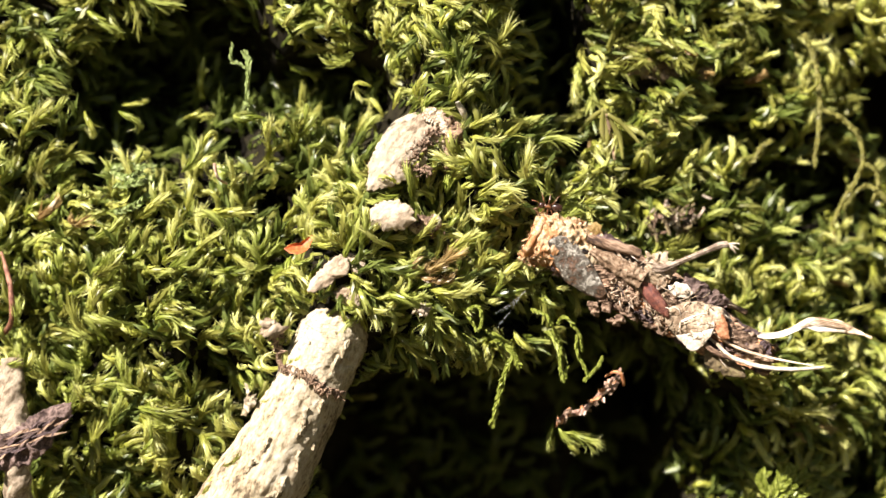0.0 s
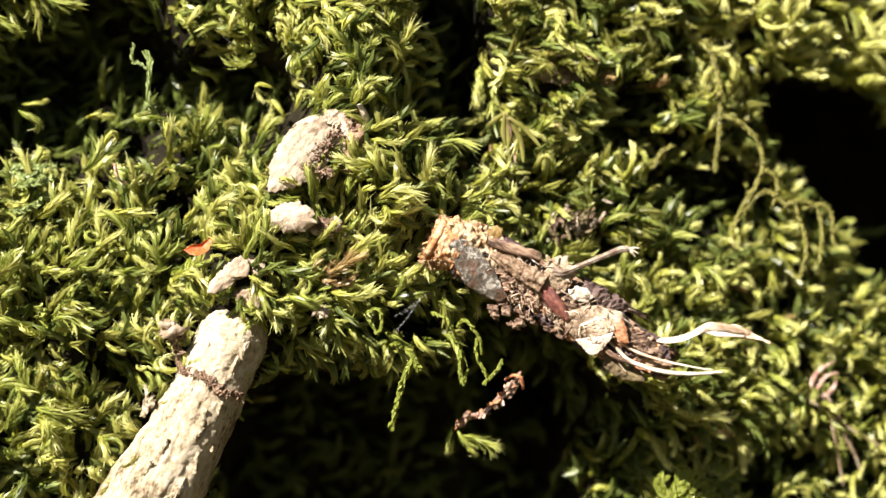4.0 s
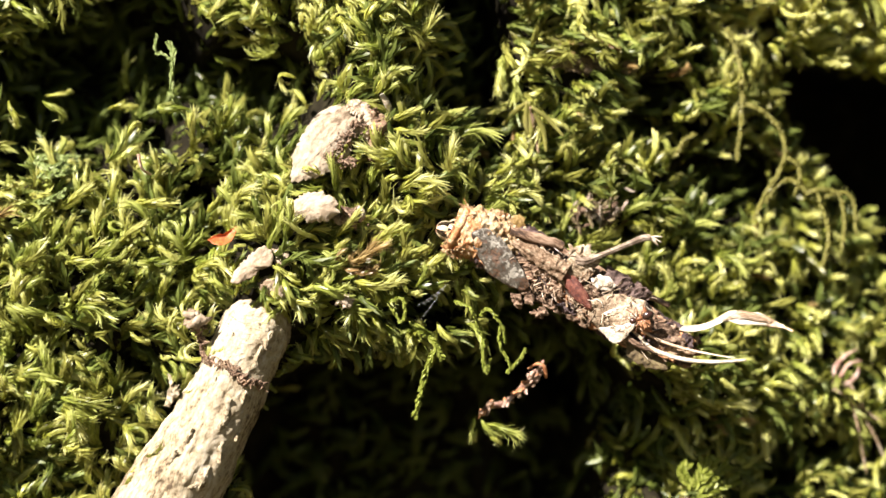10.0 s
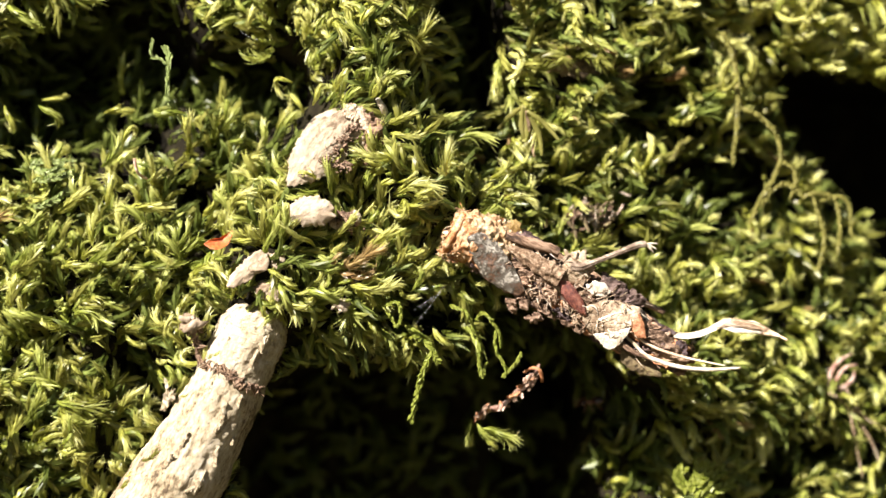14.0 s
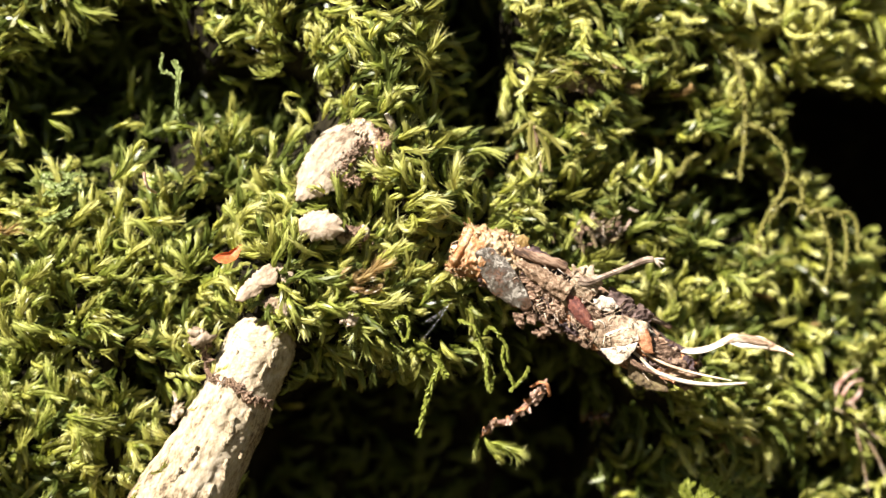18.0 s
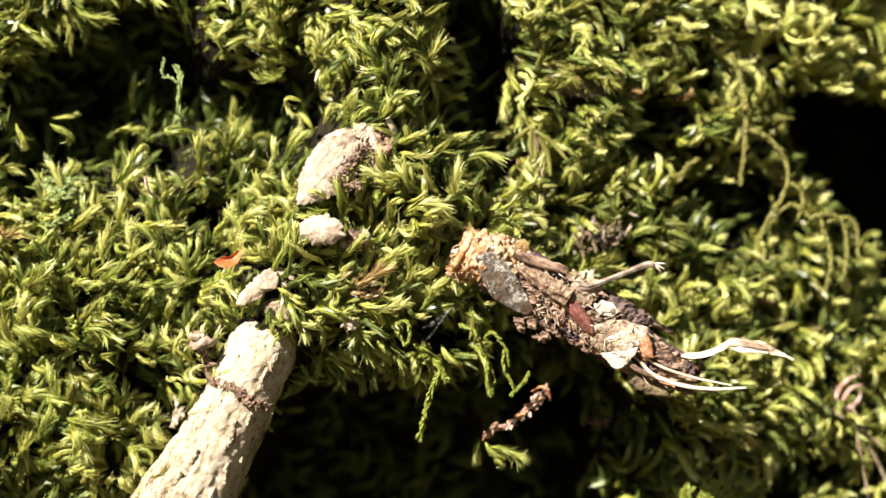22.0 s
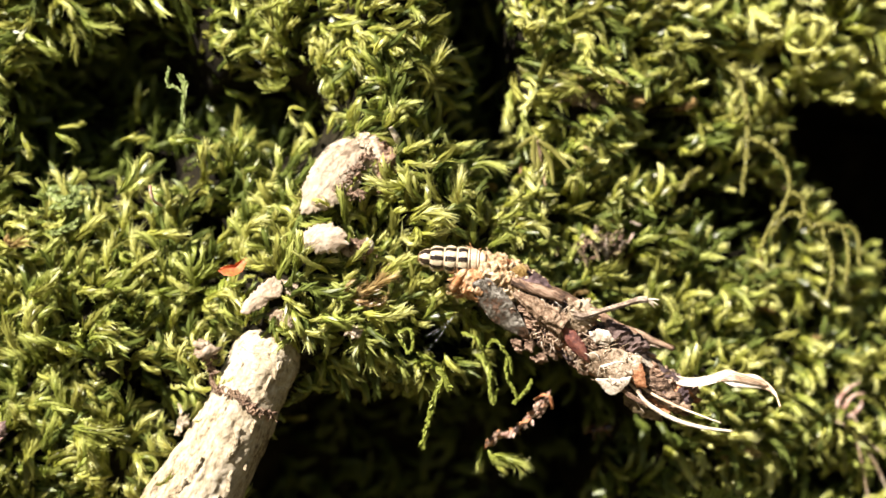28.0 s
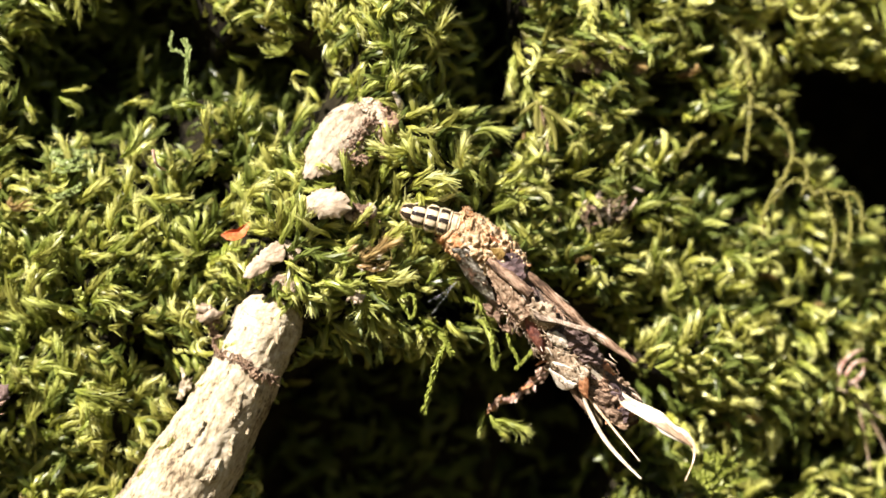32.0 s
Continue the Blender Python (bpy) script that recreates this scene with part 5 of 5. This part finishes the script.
    for i in range(6):
        u = i / 5
        child("leaf_vein", tube("leaf_vein", [cp(298, -12, 62), cp(300 + 22 * u, -16 + 32 * u, 63), cp(304 + 40 * u, -30 + 60 * u, 60 - 5 * u)], [1.5 * K, 1.2 * K, 0.6 * K], straw_pale, n=10, sides=6, rough=0.2, seed=i), top)
    # the long straws at the tail
    line = [cp(340, 40, 36), cp(369, 32, 22), cp(401, 27, 14), cp(441, 35, 12), cp(469, 54, 14), cp(486, 77, 24), cp(497, 91, 32), cp(519, 97, 36), cp(541, 108, 35), cp(562, 113, 34)]
    me = blade("broad_straw", line, [q * K for q in (4, 6, 8, 11, 13, 13.5, 13.5, 14, 13.5, 8)], [q * K for q in (2, 2.5, 3, 3.4, 3.6, 4, 4, 4, 3.4, 2.4)], [-50, -58, -63, -63, -60, -50, -38, -31, -28, -28], straw_pale, n=110, sides=44, seed=13, grooves=0.22)
    child("broad_straw", me, top, "broad bleached straw blade")
    child("straw_hook", tube("straw_hook", [cp(550, 111, 34), cp(570, 114, 36), cp(586, 117, 58), cp(600, 117, 104)], [9 * K, 6 * K, 3 * K, 2 * K], straw_brown, n=30, sides=12, rough=0.25, seed=14, flat=0.5, grooves=0.15), top)
    for k in range(5):
        child("straw_fibre", tube("straw_fibre", [cp(480 + 6 * k, 70 + 8 * k, 40 - k), cp(512, 96 + 3 * k, 44 - k), cp(540 + 4 * k, 104 + 4 * k, 42), cp(556 + 5 * k, 112 + k, 40)], [0.6 * K, 1.1 * K, 1.0 * K, 0.5 * K], straw_brown, n=14, sides=6), top)
    child("thin_straw", tube("thin_straw", [cp(340, -10, 44), cp(372, -16, 40), cp(406, -25, 48), cp(456, -16, 66), cp(503, 4, 86), cp(552, 35, 108)], [2 * K, 3 * K, 3.8 * K, 4 * K, 3.6 * K, 2 * K], straw_pale, n=44, sides=10, rough=0.08, seed=15), top, "thin white curved straw")
    child("thin_straw", tube("thin_straw", [cp(350, 0, 46), cp(400, -6, 44), cp(460, 4, 52), cp(530, 26, 76)], [2 * K, 2.6 * K, 2.4 * K, 1 * K], straw_brown, n=36, sides=8, rough=0.1, seed=16), top)
    child("thin_straw", tube("thin_straw", [cp(320, -16, 46), cp(372, -30, 46), cp(420, -26, 50)], [4 * K, 5 * K, 2 * K], wood_brown, n=26, sides=8, rough=0.2, seed=19), top)
    child("rust_strip", blade("rust_strip", [cp(44, -22, 30), cp(80, -30, 34), cp(120, -34, 34), cp(158, -32, 34)], [4 * K, 6 * K, 5 * K, 3 * K], [2 * K] * 4, [-30, -20, -40, -60], plate_rust, n=40, sides=14, seed=4, grooves=0.1), top, "orange-brown strip of bark under the flank")
    for k, (a, p, f) in enumerate([(150, -58, 40), (158, -66, 38), (196, -66, 36), (204, -58, 38), (172, -52, 44)]):
        child("frass_lump", lump("frass_lump", 6.5 * K, crumb, seed=30 + k, rough=0.9, stretch=(1.4, 0.8, 0.9), level=3), top, m=Matrix.Translation(cp(a, p, f)))
    # pieces on the upper side
    me = flake("dark_plate", 54 * K, 44 * K, 4 * K, plate_purple, seed=5, bend=0.15, curl=0.1, ragged=0.15, nx=8, ny=6, relief=0.1)
    child("dark_plate", me, top, "dark purplish-brown bark plate", around(126, 66, 70))
    child("long_twig", tube("long_twig", [cp(150, 52, -8), cp(200, 54, -22), cp(300, 52, -40), cp(400, 58, -56)], [7 * K, 8 * K, 8 * K, 5 * K], wood_brown, n=50, sides=12, rough=0.3, seed=17, freq=900), top, "long brown twig on the upper side")
    me = flake("gold_scale", 46 * K, 30 * K, 2.5 * K, plate_rust, seed=7, bend=0.4, curl=-0.2, ragged=0.3)
    child("gold_scale", me, top, m=around(80, 62, 92, 0, -20, 0))
    for i in range(14):
        phi = rn.uniform(-40, 130)
        a = rn.uniform(60, 440)
        r = np.interp(a, [60, 150, 260, 370, 440], [50, 57, 58, 50, 36]) + rn.uniform(0, 8)
        me = tube("loose_fibre", [(0, 0, 0), (12 * K, -4 * K * rn.random(), rn.uniform(-6, 6) * K), (rn.uniform(18, 40) * K, -8 * K * rn.random(), rn.uniform(-14, 14) * K)], [1.0 * K, 0.9 * K, 0.4 * K], straw_brown if i % 3 else straw_pale, n=8, sides=5)
        child("loose_fibre", me, top, m=around(a, r, phi, 0, rn.uniform(-60, 60), 0))
    ring = [(3 * K, 36 * K * math.cos(q), 36 * K * math.sin(q)) for q in np.linspace(0, 2 * math.pi, 25)]
    child("mouth_band", tube("mouth_band", ring, [7 * K] * 25, frass_orange, n=72, sides=10, rough=0.3, seed=27, freq=1400), top, "orange silk band round the mouth")
    for i in range(36):
        a = rn.uniform(190, 345)
        phi = rn.uniform(-45, 75)
        me = flake("papery_shred", rn.uniform(8, 26) * K, rn.uniform(4, 12) * K, 1.2 * K, (crumb, wood_brown, plate_tan)[i % 3], seed=1600 + i, bend=rn.uniform(-0.3, 0.3), curl=rn.uniform(-0.3, 0.3), ragged=0.5, nx=5, ny=3, relief=0.3)
        child("papery_shred", me, top, m=around(a, 54 + rn.uniform(-3, 7), phi, rn.uniform(-30, 30), rn.uniform(-80, 80), rn.uniform(-30, 30)))
    for i in range(44):
        a = rn.uniform(60, 460)
        phi = rn.uniform(-60, 160)
        r = np.interp(a, [60, 150, 260, 370, 440, 474], [44, 48, 52, 46, 36, 22])
        me = flake("splinter", rn.uniform(16, 44) * K, rn.uniform(2.5, 6) * K, 2 * K, (wood_brown, straw_brown, plate_dark, crumb)[i % 4], seed=1700 + i, bend=0.1, curl=rn.uniform(-0.1, 0.2), ragged=0.4, nx=5, ny=3, relief=0.3)
        child("splinter", me, top, m=around(a, r, phi, rn.uniform(-20, 20), rn.uniform(-30, 30), rn.uniform(-12, 8)))
    # frass round the mouth and along the upper side
    child("frass_collar", tube("frass_collar", [cp(-6, 0, 0), cp(6, 2, 0), cp(28, 4, 0), cp(52, 4, 0)], [33 * K, 38 * K, 42 * K, 39 * K], frass_orange, n=60, sides=80, rough=0.14, seed=41, freq=1500), top, "orange-brown silk collar full of frass")
    child("frass_mat", tube("frass_mat", [cp(14, 12, 2), cp(40, 20, 0), cp(84, 26, -6), cp(124, 30, -14), cp(146, 30, -20)], [30 * K, 38 * K, 38 * K, 32 * K, 20 * K], frass_pale, n=100, sides=110, rough=0.28, seed=42, freq=1900), top, "pale woolly mat of frass and silk")
    for i in range(760):
        if i < 300:
            a, phi, mat = rn.uniform(-8, 34), rn.uniform(0, 360), frass_orange if rn.random() < 0.45 else frass_pale
            r = rn.uniform(38, 47)
        else:
            a = rn.uniform(22, 140)
            phi, mat = rn.uniform(np.interp(a, [22, 60, 100, 140], [25, 50, 96, 108]), 165), frass_pale if rn.random() < 0.75 else frass_orange
            r = np.interp(a, [20, 60, 130], [48, 55, 58]) + rn.uniform(-3, 6)
        me = flake("frass_chip", rn.choice((5, 8, 11, 16, 24)) * rn.uniform(0.8, 1.2) * K, rn.choice((1.0, 1.4, 2, 3, 5)) * K, 1.0 * K, mat, seed=1000 + i, bend=rn.uniform(-0.3, 0.3), curl=rn.uniform(-0.35, 0.25), ragged=0.5, nx=5, ny=3, relief=0.4)
        child("frass_chip", me, top, m=around(a, r, phi, rn.uniform(-45, 45), rn.uniform(-80, 80), rn.uniform(-45, 45)))
    return top


def caterpillar():
    """The larva: its head at the origin, its body along x."""
    top = tagged(new("caterpillar"), "small caterpillar with glossy cream and black striped front end", "caterpillar")
    head = child("head", lump("head", 17 * K, larva_head, seed=2, rough=0.05, stretch=(0.95, 1.0, 1.0), level=3), top, "shiny striped head", Matrix.Translation((15 * K, 0, 0)))
    for s in (-1, 1):
        child("eye", lump("eye", 2.6 * K, ant_brown, seed=1, rough=0.02, level=2), head, m=Matrix.Translation((-6 * K, -12 * K, 5 * s * K)))
        child("jaw", lump("jaw", 3.4 * K, ant_red, seed=3, rough=0.1, level=2), head, m=Matrix.Translation((-13 * K, -3 * K, 4 * s * K)))
    x = 20.0
    for i, (le, r, mat) in enumerate([(27, 23, larva_skin), (24, 25.5, larva_skin), (22, 25.5, larva_skin), (18, 22, larva_pale), (16, 18, larva_pale)]):
        pts_ = [(-le / 2 * K, 0, 0), (-le * 0.3 * K, 0, 0), (0, 0, 0), (le * 0.3 * K, 0, 0), (le / 2 * K, 0, 0)]
        me = tube("segment", pts_, [r * 0.78 * K, r * 0.97 * K, r * K, r * 0.97 * K, r * 0.78 * K], mat, n=20, sides=28, rough=0.05, seed=i, freq=1500)
        seg = child("segment", me, top, m=Matrix.Translation(((x + le / 2) * K, 0, 0)))
        if i < 4:
            fold = [((le / 2 - 0.5) * K, r * 0.84 * K * math.cos(q), r * 0.84 * K * math.sin(q)) for q in np.linspace(0, 2 * math.pi, 25)]
            child("skin_fold", tube("skin_fold", fold, [2.2 * K] * 25, larva_pale, n=60, sides=8, rough=0.15, seed=i, freq=1500), seg, "pale fold between segments")
        if i < 3:
            for s in (-1, 1):
                leg = tube("leg", [(0, 4 * s * K, -13 * K), (-3 * K, 8 * s * K, -19 * K), (-6 * K, 9 * s * K, -23 * K)], [2.6 * K, 2 * K, 0.8 * K], larva_pale, n=10, sides=8)
                child("leg", leg, seg)
        x += le - 1.5
    return top


def ant():
    top = tagged(new("ant"), "tiny glossy dark brown ant crawling over the case", "ant")
    child("abdomen", lump("abdomen", 8 * K, ant_brown, seed=1, rough=0.03, stretch=(1.35, 0.9, 1), level=3), top, m=Matrix.Translation((13 * K, 0, 0)))
    child("thorax", lump("thorax", 4.6 * K, ant_red, seed=2, rough=0.05, stretch=(1.7, 0.9, 0.9), level=2), top, m=Matrix.Translation((-3 * K, 0, 0)))
    head = child("head", lump("head", 5.8 * K, ant_brown, seed=3, rough=0.05, stretch=(1.1, 0.85, 1), level=2), top, m=Matrix.Translation((-15 * K, 0, 0)))
    for s in (-1, 1):
        child("feeler", tube("feeler", [(-3 * K, -2 * K, 3 * s * K), (-10 * K, -4 * K, 8 * s * K), (-18 * K, -1 * K, 7 * s * K)], [0.9 * K, 0.8 * K, 0.7 * K], ant_red, n=10, sides=6), head)
        for x, r in ((-7, -9), (-3, 1), (1, 11)):
            child("leg", tube("leg", [(x * K, 0, 3 * s * K), ((x + r * 0.5) * K, -4 * K, 11 * s * K), ((x + r) * K, 3 * K, 19 * s * K), ((x + r * 1.3) * K, 6 * K, 22 * s * K)], [1.1 * K, 1.1 * K, 0.8 * K, 0.6 * K], ant_red, n=12, sides=6), top)
    return top


case, larva, guest = larva_case(), caterpillar(), ant()


# ---------------------------------------------------------------- what moves
def motions():
    def at(a, b, d, lean, roll=0.0):
        p = spot(a, b, d)
        return pose(p.x, p.y, p.z, roll, lean)

    # the case: seconds, mouth on the chart, lean downwards, roll about its length
    walk(case, [(t, at(a, b, -4.8, lean, roll)) for t, a, b, lean, roll in [
        (0.0, 803, 416, 28.0, 0), (12.3, 803, 416, 28.0, 0), (13.2, 803, 416, 28.8, 0), (20.0, 803, 416, 28.8, 0), (25.6, 803, 416, 28.9, 0),
        (26.6, 802, 421, 29.0, 8), (27.5, 801, 428, 29.4, 16), (28.0, 799, 434, 30.0, 20), (28.7, 798, 437, 31.0, 22), (28.8, 797, 436, 33.4, 27), (28.9, 796, 436, 35.0, 32),
        (29.0, 794, 435, 37.0, 36), (29.1, 793, 434, 38.6, 41), (29.2, 792, 433, 40.6, 46), (29.4, 791, 432, 41.1, 48), (30.6, 791, 431, 41.2, 48),
        (30.8, 789, 427, 44.2, 49), (31.0, 787, 422, 47.2, 50), (31.5, 784, 420, 48.2, 51), (32.0, 780, 416, 46.6, 51)]])
    # the larva: seconds, head on the chart, lean
    walk(larva, [(t, at(a, b, -5.3 if t < 26 else -5.9, lean)) for t, a, b, lean in [
        (0.0, 818, 414, 22), (8.2, 818, 414, 22), (8.6, 790, 415, 18), (9.0, 762, 417, 12), (10.0, 768, 415, 12), (12.0, 765, 416, 12), (12.5, 783, 416, 15), (13.0, 786, 416, 16),
        (20.0, 786, 415, 16), (24.2, 785, 414, 16), (25.0, 764, 411, 10), (25.5, 754, 409, 6), (27.5, 730, 406, 4), (28.0, 722, 410, 4), (28.7, 713, 416, 6), (29.2, 705, 416, 9),
        (30.0, 699, 410, 13), (30.6, 695, 407, 14), (31.0, 691, 401, 15), (31.5, 688, 400, 16), (32.0, 685, 388, 15)]])
    # the ant: seconds, place, mm behind the chart, lean, roll
    walk(guest, [(t, at(a, b, d, lean, roll)) for t, a, b, d, lean, roll in [
        (0.0, 833, 363, -5.2, 10, 30), (0.5, 823, 361, -5.2, 30, 30), (1.0, 833, 364, -5.2, 20, 30), (1.5, 824, 360, -5.2, 60, 30), (2.0, 821, 361, -5.2, 70, 30), (2.5, 817, 365, -5.2, 30, 30),
        (2.9, 806, 366, -8, 0, 60), (3.4, 800, 385, -4, -40, 80), (4.4, 815, 452, -7, -60, 20), (5.0, 846, 456, -9, -150, 0), (5.5, 892, 488, -8.6, -150, 0), (5.6, 940, 512, -8, -150, 0),
        (5.8, 950, 545, -7.5, -120, -40), (6.1, 950, 560, -3.4, -170, -80), (6.5, 1010, 606, -2.6, -180, -90), (7.0, 1078, 628, -3.4, -190, -70), (8.0, 1144, 642, -3.4, -190, -80), (8.7, 1172, 604, -1.5, -230, -90),
        (9.3, 1184, 566, -2.5, -280, -60), (9.6, 1168, 560, -6.5, -330, -20), (9.8, 1136, 566, -7.9, -360, 0), (10.0, 1130, 574, -8.1, -380, 0), (10.2, 1130, 568, -8.1, -400, 0), (10.4, 1136, 566, -8.1, -420, 0),
        (10.6, 1156, 596, -7.7, -470, 0), (10.8, 1186, 615, -7.4, -500, 0), (11.0, 1166, 646, -7.2, -430, -20), (11.3, 1107, 668, -5.4, -370, -60), (11.6, 1078, 690, -1.0, -370, -60), (12.0, 1050, 716, 8, -370, -60),
        (32.0, 1050, 716, 8, -370, -60)]])


motions()
